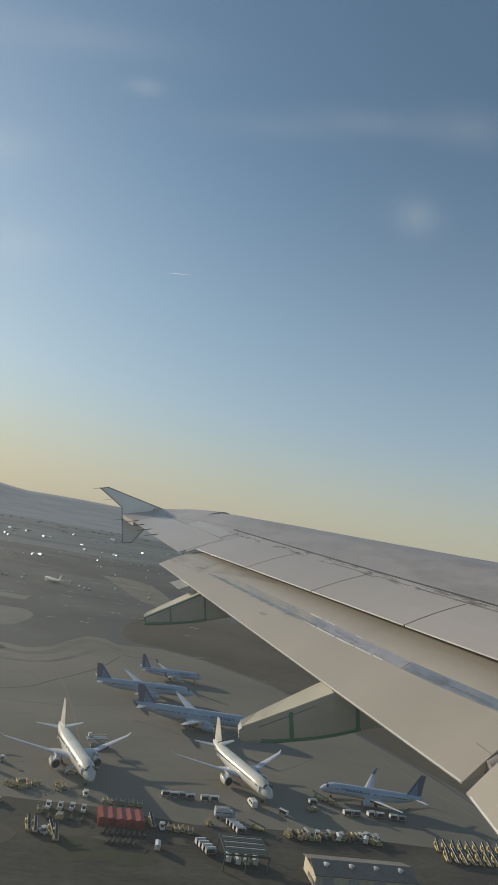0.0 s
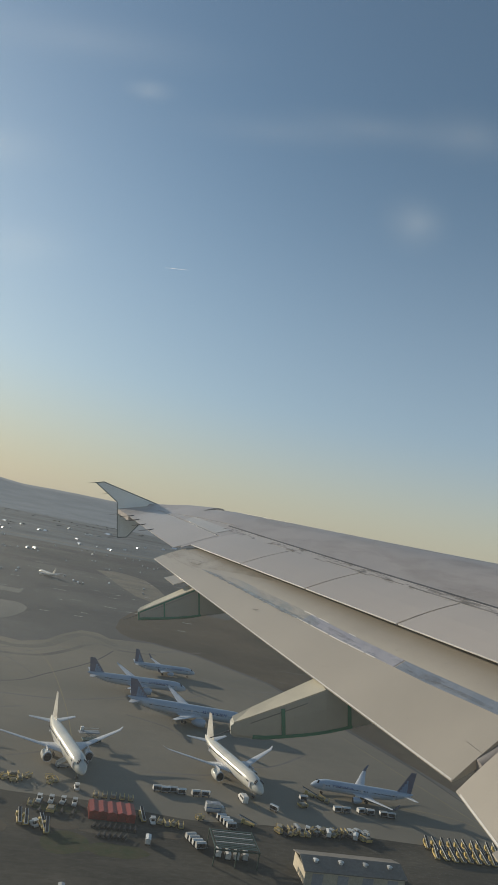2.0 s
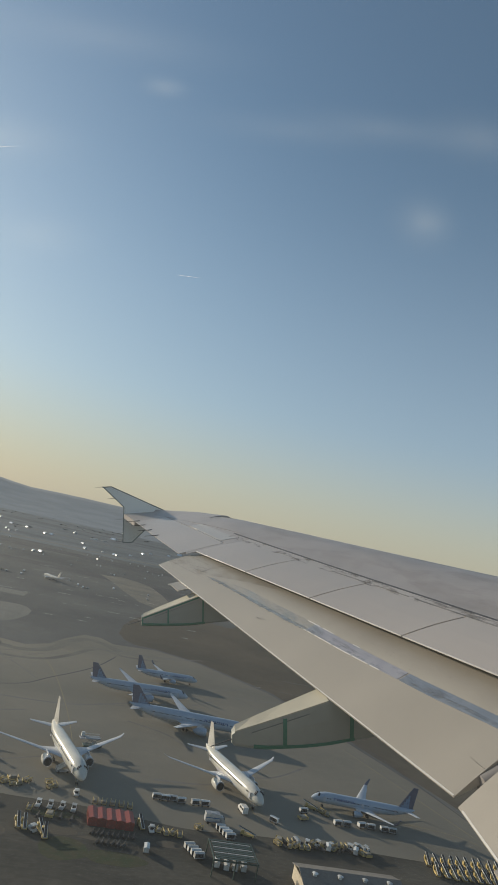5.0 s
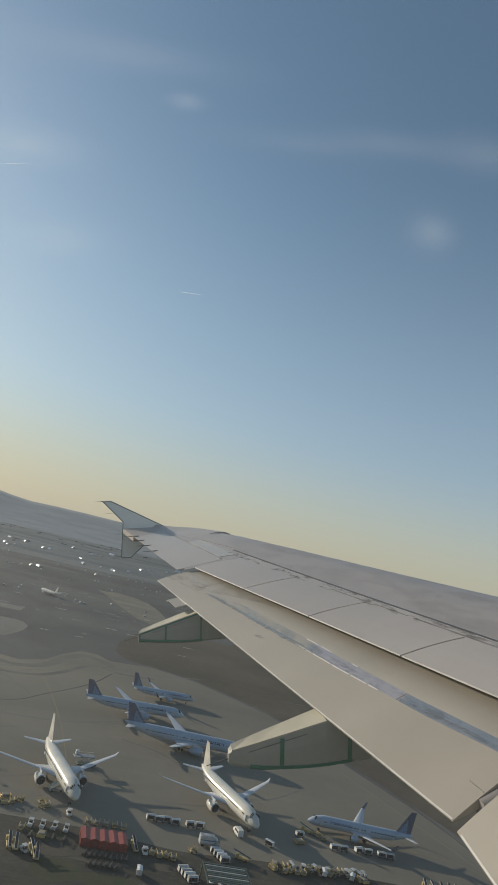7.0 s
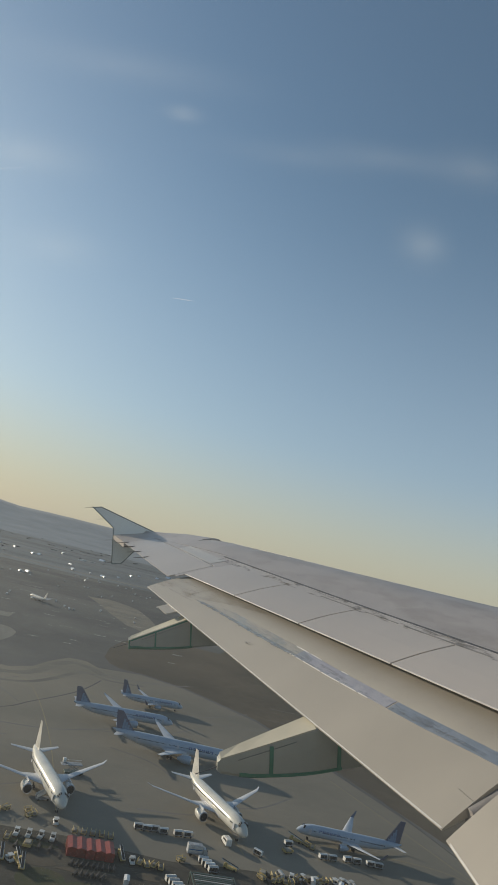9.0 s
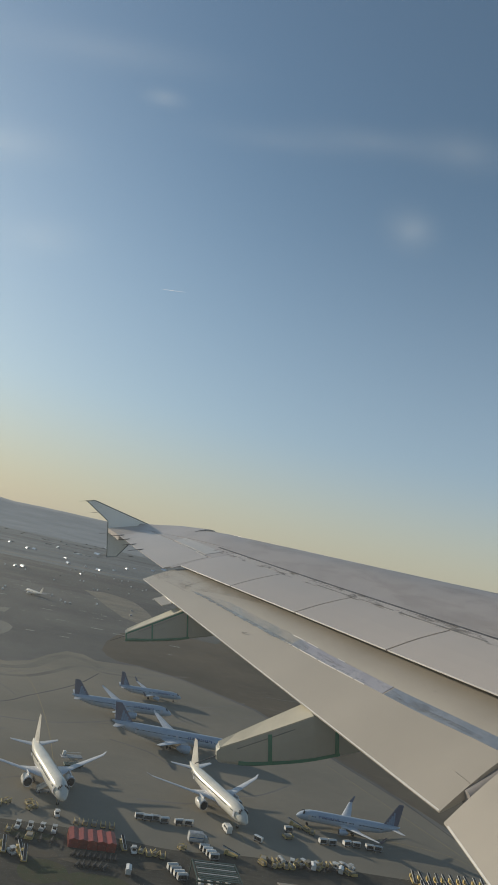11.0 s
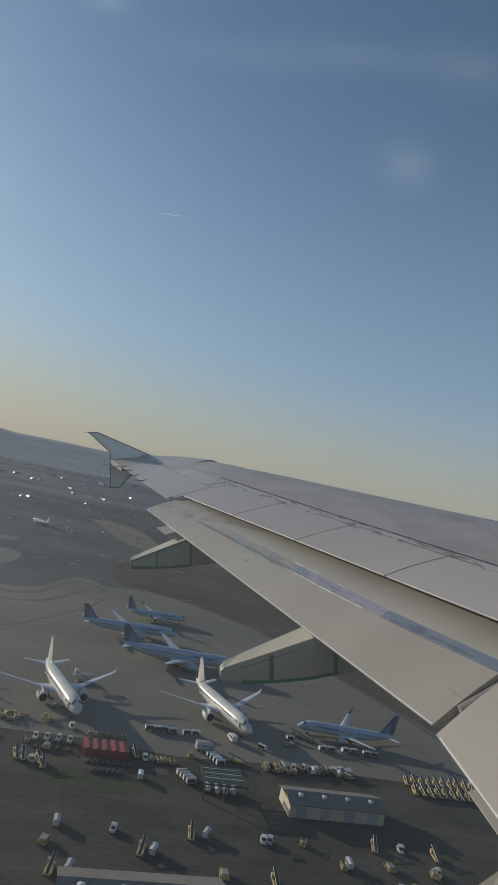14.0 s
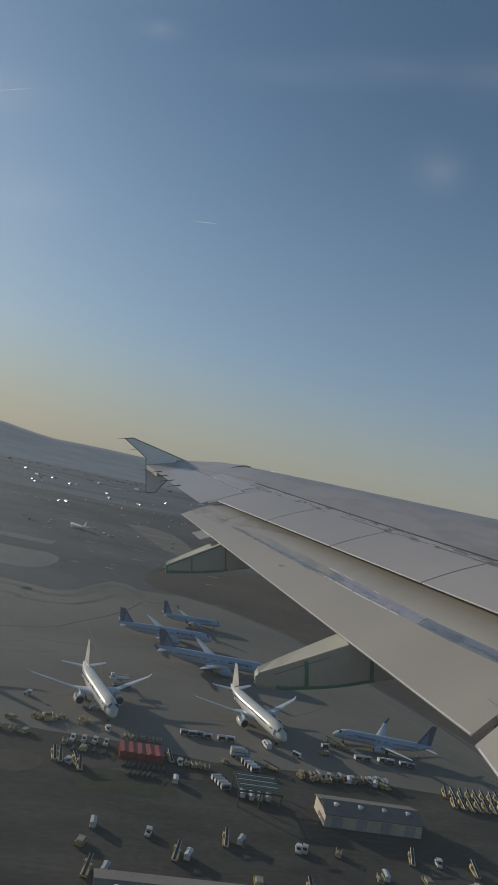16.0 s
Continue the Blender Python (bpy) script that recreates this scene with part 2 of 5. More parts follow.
def mesh_of(name, bm, material):
    me = bpy.data.meshes.new(name)
    bm.to_mesh(me)
    bm.free()
    me.materials.append(material)
    return me


def part(name, bm, material, parent, label=""):
    ob = new(name, mesh_of(name, bm, material))
    ob.parent = parent
    if label:
        ob["label"] = label
    return ob


def thing(name, label, category, group="", kind=""):
    return tagged(new(name), label, category, group, kind)


def single(name, bm, material, label, category="", group="", kind=""):
    return tagged(new(name, mesh_of(name, bm, material)), label, category, group, kind)


def box(x0, x1, y0, y1, z0, z1, bevel=0.0, bm=None):
    own = bmesh.new()
    bmesh.ops.create_cube(own, size=1)
    for v in own.verts:
        v.co = Vector((x0 + (v.co.x + 0.5) * (x1 - x0), y0 + (v.co.y + 0.5) * (y1 - y0), z0 + (v.co.z + 0.5) * (z1 - z0)))
    if bevel:
        bmesh.ops.bevel(own, geom=own.edges[:], offset=bevel, segments=1, affect="EDGES")
    if bm is None:
        return own
    me = bpy.data.meshes.new("tmp")
    own.to_mesh(me)
    own.free()
    bm.from_mesh(me)
    bpy.data.meshes.remove(me)
    return bm


def loft(sections, smooth=False, caps=True):
    """Skins a row of closed loops of equal length."""
    bm = bmesh.new()
    rings = [[bm.verts.new(p) for p in s] for s in sections]
    k = len(rings[0])
    for a, b in zip(rings, rings[1:]):
        for i in range(k):
            bm.faces.new((a[i], a[(i + 1) % k], b[(i + 1) % k], b[i]))
    if caps:
        bm.faces.new(rings[0])
        bm.faces.new(rings[-1])
    return finish(bm, smooth)


def prism(outline, axis, lo, hi):
    """A flat outline of two coordinates, drawn out along the third axis."""
    def at(p, h):
        return {"x": (h, p[0], p[1]), "y": (p[0], h, p[1]), "z": (p[0], p[1], h)}[axis]
    return loft([[at(p, lo) for p in outline], [at(p, hi) for p in outline]])


def rod(a, b, r0, r1=None, n=8):
    a, b = Vector(a), Vector(b)
    q = (b - a).to_track_quat("Z", "Y")
    r1 = r0 if r1 is None else r1
    def ring(c, r):
        return [c + q @ Vector((r * math.cos(2 * math.pi * i / n), r * math.sin(2 * math.pi * i / n), 0)) for i in range(n)]
    return loft([ring(a, r0), ring(b, r1)])


def lathe(profile, n=16, axis="x"):
    """Rings of (position, radius, drop) along an axis."""
    secs = []
    for x, r, dz in profile:
        ring = []
        for i in range(n):
            c, s = math.cos(2 * math.pi * i / n) * r, math.sin(2 * math.pi * i / n) * r
            ring.append((x, c, s + dz) if axis == "x" else (c, x, s + dz) if axis == "y" else (c, s, x))
        secs.append(ring)
    return loft(secs, smooth=True)


# ---------------------------------------------------------------- the wing
# Wing axes: x forward, y outboard, z up, from the leading edge at the fuselage side; the aircraft climbs nose-up.
WING_POSE = Matrix(((0.97322, -0.00923, -0.22969, 9.451), (0.0, 0.99919, -0.04013, -1.588), (0.22987, 0.03906, 0.97244, 89.951), (0, 0, 0, 1)))


def zref(y):
    return 0.0911 * (y - 2) + 0.0005 * (y - 2) ** 2


def le(y):
    extra = 0.0 if y < 15.8 else 0.55 * ((y - 15.8) / 1.2) ** 2
    return -0.514 * (y - 2) - extra


def spl(y):
    return -5.30 - 0.345 * (y - 8.18)


def spt(y):
    return -6.10 - 0.361 * (y - 8.19)


FRONT = ((0, 0.03), (0.015, 0.10), (0.04, 0.145), (0.08, 0.19), (0.16, 0.235), (0.25, 0.255), (0.38, 0.26), (0.5, 0.245), (0.75, 0.18), (1, 0.10), (1.25, 0.066), (1.5, 0.026), (1.75, -0.024), (2, -0.08), (2.6, -0.20))


def lerp_table(table, a):
    for (a0, v0), (a1, v1) in zip(table, table[1:]):
        if a <= a1:
            return v0 + (v1 - v0) * (a - a0) / (a1 - a0)
    return table[-1][1]


def zup(y, x):
    """Height of the wing's upper skin."""
    if x > spl(y):
        a = (le(y) - x) / max(1e-6, le(y) - spl(y))
    else:
        a = 1 + (spl(y) - x) / (spl(y) - spt(y))
    shrink = (1.0 if y < 13 else 1 - 0.25 * (y - 13) / 4) * (1 - 0.55 * min(1, max(0, (y - 14.6) / 2.0)))
    shrink *= 1 - 0.075 * min(1, max(0, (y - 7.5) / 2.5)) * min(1, max(0, (15.0 - y) / 2.0))
    rise = 0.066 * min(1, max(0, (y - 15.10) / 0.002)) * min(1, max(0, (17.1 - y) / 0.9)) * max(0, 1 - 1.8 * a)
    return zref(y) + lerp_table(FRONT, max(0, a)) * shrink + rise


def thick(y, u):
    """Depth of the section at u, 0 at the nose and 1 at the rear spar."""
    t = 0.62 - 0.029 * (y - 2)
    t = max(0.16, t)
    return t * (0.12 + 0.88 * min(1, u / 0.35) ** 0.6) * (1 - 0.45 * max(0, u - 0.4) / 0.6)


def wing_section(y, x_end):
    us = (0, 0.01, 0.03, 0.06, 0.11, 0.17, 0.25, 0.36, 0.5, 0.65, 0.82, 1.0)
    top = [(le(y) + (x_end - le(y)) * u, y, zup(y, le(y) + (x_end - le(y)) * u)) for u in us]
    low = [(p[0], y, p[2] - thick(y, u)) for p, u in zip(top, us)]
    return top[::-1] + low[1:]


wing = thing("airliner_wing", "pale grey swept airliner wing with flaps lowered for take-off", "aircraft wing")
wing.matrix_world = WING_POSE
ys_in = [1.9 + i * (12.94 - 1.9) / 16 for i in range(17)]
part("wing_box", loft([wing_section(y, spl(y) + 0.02) for y in ys_in], True), WING_FRONT, wing, "mauve-grey painted wing skin")


def hinge(y):
    return -7.31 - 0.263 * (y - 13.11)


def ail_te(y):
    return -8.09 - 0.235 * (y - 12.96)


ys_out = [12.945, 13.3, 13.7, 14.1, 14.5, 14.9, 15.08, 15.10, 15.102, 15.2, 15.5, 15.8, 16.02]
part("outer_wing_box", loft([wing_section(y, hinge(y) + 0.012) for y in ys_out], True), WING_FRONT, wing)
ys_tip = [16.025, 16.2, 16.4, 16.6, 16.8, 16.93, 16.99]
part("wing_tip", loft([wing_section(y, ail_te(y)) for y in ys_tip], True), WING_FRONT, wing)


def panel(y0, y1, front, back, depth, lift, n=8, rows=8, tail=0.012):
    """A skin panel that follows the wing's upper face, with a square front and a thin rear edge."""
    secs = []
    for j in range(n + 1):
        y = y0 + (y1 - y0) * j / n
        top = []
        for i in range(rows + 1):
            x = front(y) + (back(y) - front(y)) * i / rows
            top.append((x, y, zup(y, x) + lift))
        low = [(p[0], y, p[2] - (depth + (tail - depth) * i / rows)) for i, p in enumerate(top)]
        secs.append(top + low[::-1])
    return loft(secs)


# spoilers, with thin dark gaps between them
edges = (5.05, 6.62, 8.19, 9.755, 11.30, 12.90)
for y0, y1 in zip(edges, edges[1:]):
    sp = part("spoiler", panel(y0 + 0.012, y1 - 0.012, lambda y: spl(y) - 0.015, spt, 0.09, 0.004), WING, wing, "pale grey spoiler panel")
    part("trailing_strip", panel(y0 + 0.012, y1 - 0.012, lambda y: spt(y) + 0.004, lambda y: spt(y) - 0.004, 0.02, 0.005, rows=1), EDGE, sp, "worn bright metal edge")
part("spoiler_bay", panel(1.9, 12.9, lambda y: spl(y) - 0.005, lambda y: spt(y) + 0.28, 0.10, -0.10, n=10), SEAL, wing, "dark spoiler bay floor")
part("aileron", panel(13.0, 16.01, lambda y: hinge(y) - 0.01, ail_te, 0.13, 0.002, n=8), WING, wing, "pale grey aileron")
part("fixed_trailing_edge", panel(12.90, 13.0, lambda y: spl(y) - 0.02, lambda y: ail_te(y) + 0.12, 0.03, -0.002, n=1), WING_FRONT, wing, "brown-grey fixed strip between spoiler and aileron")
# seams of the upper skin
part("skin_seam", panel(13.5, 16.2, lambda y: -6.945 - 0.441 * (y - 13.56), lambda y: -6.962 - 0.441 * (y - 13.56), 0.012, 0.004, n=5, rows=1), COVER, wing)
part("skin_seam", panel(2.0, 13.5, lambda y: spl(y) + 0.155, lambda y: spl(y) + 0.120, 0.012, 0.004, n=14, rows=1), SEAL, wing, "dark sealed skin joint")
part("shroud_strip", panel(2.0, 12.9, lambda y: spl(y) + 0.115, lambda y: spl(y) - 0.018, 0.010, 0.003, n=14, rows=1), WING, wing)
for y0, y1, back in ((7.75, 8.95, -0.016), (9.05, 9.62, -0.004), (9.8, 10.5, -0.016), (11.3, 11.9, -0.004)):
    part("hinge_cover", panel(y0, y1, lambda y: spl(y) + 0.014, lambda y: spl(y) + back, 0.012, 0.0062, n=3, rows=1), COVER, wing, "dark worn hinge cover")
part("leading_edge_slat", panel(2.0, 15.05, lambda y: le(y) - 0.03 * (le(y) - spl(y)), lambda y: le(y) - 0.176 * (le(y) - spl(y)), 0.02, 0.003, n=20, rows=8, tail=0.02), SLAT, wing, "bare metal leading edge slat")
part("slat_seam", panel(2.0, 15.7, lambda y: le(y) - 0.42 + 0.012 * (y - 2), lambda y: le(y) - 0.44 + 0.012 * (y - 2), 0.01, 0.003, n=14, rows=1), TRACK, wing)


def grime(name, tone, scale, stretch, cover, strength, soft=0.14):
    """A thin broken film of dirt: tone where a stretched noise is high, clear elsewhere."""
    m = mat(name, tone, tuple(c * 0.7 for c in tone), 0.75, scale=scale, fine=0.1, stretch=stretch)
    n, l = m.node_tree.nodes, m.node_tree.links
    tc, mp, nz, cut = n.new("ShaderNodeTexCoord"), n.new("ShaderNodeMapping"), n.new("ShaderNodeTexNoise"), n.new("ShaderNodeMapRange")
    mp.inputs["Scale"].default_value = stretch
    turn = n.new("ShaderNodeMapping")
    turn.inputs["Rotation"].default_value = (0, 0, radians(-18.5))
    nz.inputs["Scale"].default_value, nz.inputs["Detail"].default_value, nz.inputs["Roughness"].default_value = scale, 6, 0.65
    cut.inputs["From Min"].default_value, cut.inputs["From Max"].default_value = 0.66 - 0.3 * cover, 0.66 + soft - 0.3 * cover
    cut.inputs["To Max"].default_value = strength
    l.new(tc.outputs["Object"], turn.inputs["Vector"])
    l.new(turn.outputs[0], mp.inputs["Vector"])
    l.new(mp.outputs[0], nz.inputs["Vector"])
    l.new(nz.outputs["Fac"], cut.inputs["Value"])
    l.new(cut.outputs[0], n["Principled BSDF"].inputs["Alpha"])
    return m


def film(name, bm, material, parent, label=""):
    """A stain on the skin: the upper faces alone, with nothing beneath them."""
    bm.normal_update()
    bmesh.ops.delete(bm, geom=[f for f in bm.faces if f.normal.z < 0.3], context="FACES")
    return part(name, bm, material, parent, label)


GRIME_DARK = grime("oily_grime", (0.15, 0.14, 0.13), 2.4, (4.0, 1.3, 1), 0.55, 0.5)
GRIME_BROWN = grime("brown_grime", (0.27, 0.24, 0.195), 2.0, (1.6, 0.6, 1), 0.62, 0.5, 0.4)
SCRAPED = grime("scraped_paint", (0.72, 0.72, 0.71), 3.0, (5.0, 1.0, 1), 0.2, 0.7)
film("hinge_grime", panel(2.0, 13.4, lambda y: spl(y) + 0.14, lambda y: spl(y) - 0.05, 0.002, 0.0065, n=20, rows=2, tail=0.002), GRIME_DARK, wing, "dark oily grime along the spoiler hinges")
film("scraped_streak", panel(2.0, 12.9, lambda y: spl(y) + 0.03, lambda y: spl(y) - 0.01, 0.002, 0.0095, n=20, rows=1, tail=0.002), SCRAPED, wing, "scraped pale paint")
film("skin_stain", panel(2.0, 13.5, lambda y: le(y) - 0.08, lambda y: spl(y) + 0.17, 0.002, 0.006, n=20, rows=40, tail=0.002), grime("broad_stain", (0.30, 0.265, 0.205), 1.6, (1.3, 0.5, 1), 0.6, 0.30, 0.4), wing, "faint brown stains on the skin")
# outer wing: access panel and hinge line
part("access_panel", panel(13.2, 14.75, lambda y: -6.985 - 0.30 * (y - 13.1), lambda y: hinge(y) + 0.03, 0.003, 0.005, n=3, rows=3, tail=0.003), PANEL_BLUE, wing, "pale bluish-grey access panel")
part("hinge_line", panel(13.1, 14.25, lambda y: hinge(y) + 0.006, lambda y: hinge(y) - 0.012, 0.003, 0.0055, n=6, rows=1, tail=0.003), TRACK, wing, "dark aileron hinge line")
part("hinge_line", panel(14.7, 16.0, lambda y: hinge(y) + 0.004, lambda y: hinge(y) - 0.004, 0.003, 0.0055, n=6, rows=1, tail=0.003), COVER, wing, "thin dark aileron hinge line")


# flaps
def flap_te(y):
    s = (12.91 - y) / (12.91 - 6.44)
    return Vector((-8.46 + 1.96 * s, y, 0.76 - 1.10 * s))


def flap_front(y):
    x = spt(y) + 0.30
    return Vector((x, y, zup(y, spt(y)) - 0.10 + 0.03))


def flap_point(y, s, te=flap_te, front=flap_front):
    a, b = front(y), te(y)
    p = a.lerp(b, s)
    p.z += 0.075 * (b - a).length * 4 * s * (1 - s) * (1 - 0.35 * s)
    return p


def flap_loft(y0, y1, te, front, n=10):
    secs = []
    ss = [0.0, 0.08, 0.15] + [0.20 + 0.01 * i for i in range(28)] + [0.55, 0.68, 0.8, 0.9, 1.0]
    for j in range(n + 1):
        y = y0 + (y1 - y0) * j / n
        top = [flap_point(y, s, te, front) for s in ss]
        d = (te(y) - front(y)).length
        low = [Vector((p.x, p.y, p.z - (0.012 + 0.16 * d * (1 - s) ** 0.7 * min(1, (s + 0.04) / 0.14)))) for p, s in zip(top, ss)]
        secs.append([tuple(p) for p in top + low[::-1]])
    return loft(secs, True)


def flap_strip(y0, y1, s0, s1, lift, te=flap_te, front=flap_front, n=10):
    """A thin strip on the flap's upper face; s0 and s1 are functions of y."""
    secs = []
    for j in range(n + 1):
        y = y0 + (y1 - y0) * j / n
        pts = [flap_point(y, s0(y) + (s1(y) - s0(y)) * i / 3, te, front) for i in range(4)]
        top = [(p.x, p.y, p.z + lift) for p in pts]
        low = [(p.x, p.y, p.z - 0.004) for p in pts]
        secs.append(top + low[::-1])
    return loft(secs)


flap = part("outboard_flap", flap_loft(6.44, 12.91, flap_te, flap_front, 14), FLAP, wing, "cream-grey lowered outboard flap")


def band_top(y):
    return lerp_table(((6.0, 0.425), (7.0, 0.452), (7.6, 0.472), (8.6, 0.487), (9.3, 0.482), (11.0, 0.56)), y)


def band_low(y):
    return lerp_table(((6.0, 0.505), (6.77, 0.532), (7.35, 0.563), (7.8, 0.573), (8.6, 0.596), (9.3, 0.600), (11.0, 0.65)), y)


def tick_s(y):
    return lerp_table(((6.5, 0.495), (7.0, 0.503), (7.42, 0.540), (8.3, 0.566), (8.65, 0.58), (9.05, 0.590), (9.7, 0.615), (10.5, 0.630), (11.15, 0.635), (11.7, 0.66)), y)


part("metal_band", flap_strip(6.46, 7.74, band_top, band_low, 0.004, n=8), BAND, flap, "blue-grey bare metal band")
part("metal_band", flap_strip(7.76, 9.25, band_top, band_low, 0.004, n=8), BAND_PALE, flap, "lavender-grey worn metal band")
rng = random.Random(5)
for edge in (-1, 1):
    y = 7.78
    while y < (9.7 if edge > 0 else 9.4):
        w = rng.uniform(0.10, 0.32)
        if rng.random() < (0.9 if edge > 0 else 0.5):
            part("chafe_strip", flap_strip(y, y + w, lambda v: (band_low if edge > 0 else band_top)(v) + edge * 0.003 - 0.003, lambda v: (band_low if edge > 0 else band_top)(v) + edge * 0.003 + 0.002, 0.0065, n=3), EDGE, flap, "bright worn edge")
        y += w + rng.uniform(0.02, 0.08)
part("trailing_strip", flap_strip(6.45, 12.9, lambda y: 0.993, lambda y: 1.0, 0.003, n=14), EDGE, flap, "bright worn trailing edge")
# soot and painted-in spoiler shade thin out from the flap's front to its middle
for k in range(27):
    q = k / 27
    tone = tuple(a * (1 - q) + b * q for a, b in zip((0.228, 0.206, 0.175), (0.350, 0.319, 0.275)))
    flap.data.materials.append(mat("flap_soot_shade", tone, tuple(c * 1.1 for c in tone), 0.55, scale=1.2, stretch=(0.3, 2, 1)))
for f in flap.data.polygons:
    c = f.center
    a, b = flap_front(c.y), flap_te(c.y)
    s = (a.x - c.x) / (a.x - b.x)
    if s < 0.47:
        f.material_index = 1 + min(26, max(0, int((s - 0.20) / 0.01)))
film("grime_patch", flap_strip(10.2, 12.9, lambda y: 0.20, lambda y: 0.21 + 0.62 * min(1, max(0, y - 10.2) / 2.0) ** 1.5, 0.005, n=20), GRIME_BROWN, flap, "brown grime patch")
film("soot_line", flap_strip(11.96, 12.02, lambda y: 0.2, lambda y: 0.66, 0.0085, n=2), grime("soot_smear", (0.19, 0.165, 0.13), 2.0, (1.0, 0.8, 1), 0.9, 0.5, 0.4), flap, "brown soot smear")
SOOT_LINE = grime("soot_line", (0.17, 0.155, 0.13), 2.0, (1.0, 0.8, 1), 0.95, 0.55, 0.4)
for y0, y1, s0, s1 in ((11.7, 12.7, 0.715, 0.78), (12.0, 12.45, 0.52, 0.63), (11.9, 12.2, 0.60, 0.66), (12.2, 12.6, 0.42, 0.44)):
    film("soot_line", flap_strip(y0, y1, lambda y: s0 + (s1 - s0) * (y - y0) / (y1 - y0), lambda y: s0 + 0.014 + (s1 - s0) * (y - y0) / (y1 - y0), 0.008, n=6), SOOT_LINE, flap, "black soot line")
film("blue_scuff", flap_strip(9.0, 11.75, lambda y: tick_s(y) - 0.13 * min(1, (y - 8.6) / 0.8) * min(1, (11.75 - y) / 0.9), lambda y: tick_s(y) + 0.012, 0.006, n=24), grime("blue_scuff", (0.34, 0.42, 0.49), 2.0, (1.6, 0.5, 1), 0.8, 0.65, 0.3), flap, "pale blue scuffed paint")
film("blue_scuff", flap_strip(9.1, 11.6, lambda y: tick_s(y) - 0.026, lambda y: tick_s(y) + 0.012, 0.0068, n=12), grime("blue_line", (0.25, 0.31, 0.37), 2.0, (1.6, 0.5, 1), 0.9, 0.75, 0.3), flap, "blue-grey scuffed line")
TICK = mat("dark_scrape", (0.155, 0.172, 0.205), (0.20, 0.22, 0.25), 0.6, scale=8, fine=0.2)
rng = random.Random(29)
# short slanting scrapes left by the flap's seal, thicker in some stretches than in others
for y0, y1, step, size in ((6.92, 7.5, 0.037, 0.013), (7.5, 7.72, 0.055, 0.006), (8.05, 8.5, 0.07, 0.005), (8.5, 9.2, 0.042, 0.007), (9.2, 10.3, 0.060, 0.013), (10.3, 11.6, 0.074, 0.017)):
    y = y0
    while y < y1:
        if rng.random() < 0.85:
            w, c, d = rng.uniform(0.35, 0.75) * step, tick_s(y) + rng.uniform(-0.006, 0.006), size * rng.uniform(0.5, 1.1)
            part("scrape_mark", flap_strip(y, y + w, lambda v: c - d + 1.2 * d * (v - y) / w, lambda v: c + d * 0.3 + 1.2 * d * (v - y) / w, 0.0073, n=1), TICK, flap)
        y += step * rng.uniform(0.7, 1.35)
film("scrape_smear", flap_strip(6.7, 7.73, lambda y: tick_s(y) - 0.004, lambda y: tick_s(y) + 0.024, 0.0064, n=8), grime("scrape_smear", (0.12, 0.14, 0.175), 3.0, (1.0, 1.0, 1), 0.9, 0.45, 0.4), flap, "dark blue scraped smear")
film("band_grime", flap_strip(6.5, 9.2, lambda y: band_top(y) + 0.004, lambda y: band_low(y) - 0.004, 0.0075, n=20), grime("band_grime", (0.17, 0.18, 0.21), 3.0, (6.0, 0.8, 1), 0.36, 0.35), flap, "dark worn patches on the metal band")
film("soot_speckle", flap_strip(6.6, 9.3, lambda y: 0.26, lambda y: 0.46, 0.0075, n=10), grime("soot_speckle", (0.10, 0.095, 0.085), 20.0, (1, 1, 1), 0.0, 0.7), flap, "dark specks of soot")
for k in range(6):
    p = flap_point(6.455 + 0.028 * k, 0.783 - 0.002 * k)
    part("fastener", lathe([(p.z - 0.005, 0.005, 0), (p.z + 0.002, 0.004, 0)], 8, "z"), SPECK, flap).data.transform(Matrix.Translation((p.x, p.y, 0)))
for y, s in ((8.3, 0.86), (8.35, 0.88), (8.7, 0.74), (7.6, 0.80), (7.5, 0.82), (7.15, 0.85), (8.55, 0.40), (8.42, 0.37), (8.3, 0.40), (8.15, 0.35), (8.2, 0.39), (7.95, 0.42), (8.05, 0.35), (7.8, 0.44)):
    p = flap_point(y, s)
    part("fastener", lathe([(p.z - 0.005, 0.0045, 0), (p.z + 0.002, 0.004, 0)], 8, "z"), SPECK, flap).data.transform(Matrix.Translation((p.x, p.y, 0)))
p = flap_point(9.96, 0.755)
ring_pts = [(p.x + 0.045 * math.cos(0.55 * i), p.y + 0.06 * math.sin(0.55 * i), p.z + 0.22 * 0.045 * math.cos(0.55 * i) + 0.003) for i in range(10)]
part("ring_mark", loft([[(x * k + p.x * (1 - k), y * k + p.y * (1 - k), z + dz) for k, dz in ((1.0, 0.0), (1.0, 0.003), (0.86, 0.003), (0.86, 0.0))] for x, y, z in ring_pts]), SPECK, flap, "small dark ring mark")
t0, t1 = flap_te(12.0), flap_te(11.65)
part("flap_tab", loft([[(t.x + 0.2, t.y, t.z + 0.028), (t.x - 0.16, t.y, t.z - 0.045), (t.x - 0.16, t.y, t.z - 0.058), (t.x + 0.2, t.y, t.z + 0.01)] for t in (t0, t1)]), FLAP, wing)


def flap2_te(y):
    return Vector((-6.52 - 0.03 * (6.34 - y), y, -0.37 - 0.20 * (6.34 - y)))


def flap2_front(y):
    return Vector((-5.15, y, 0.30 - 0.185 * (6.34 - y)))


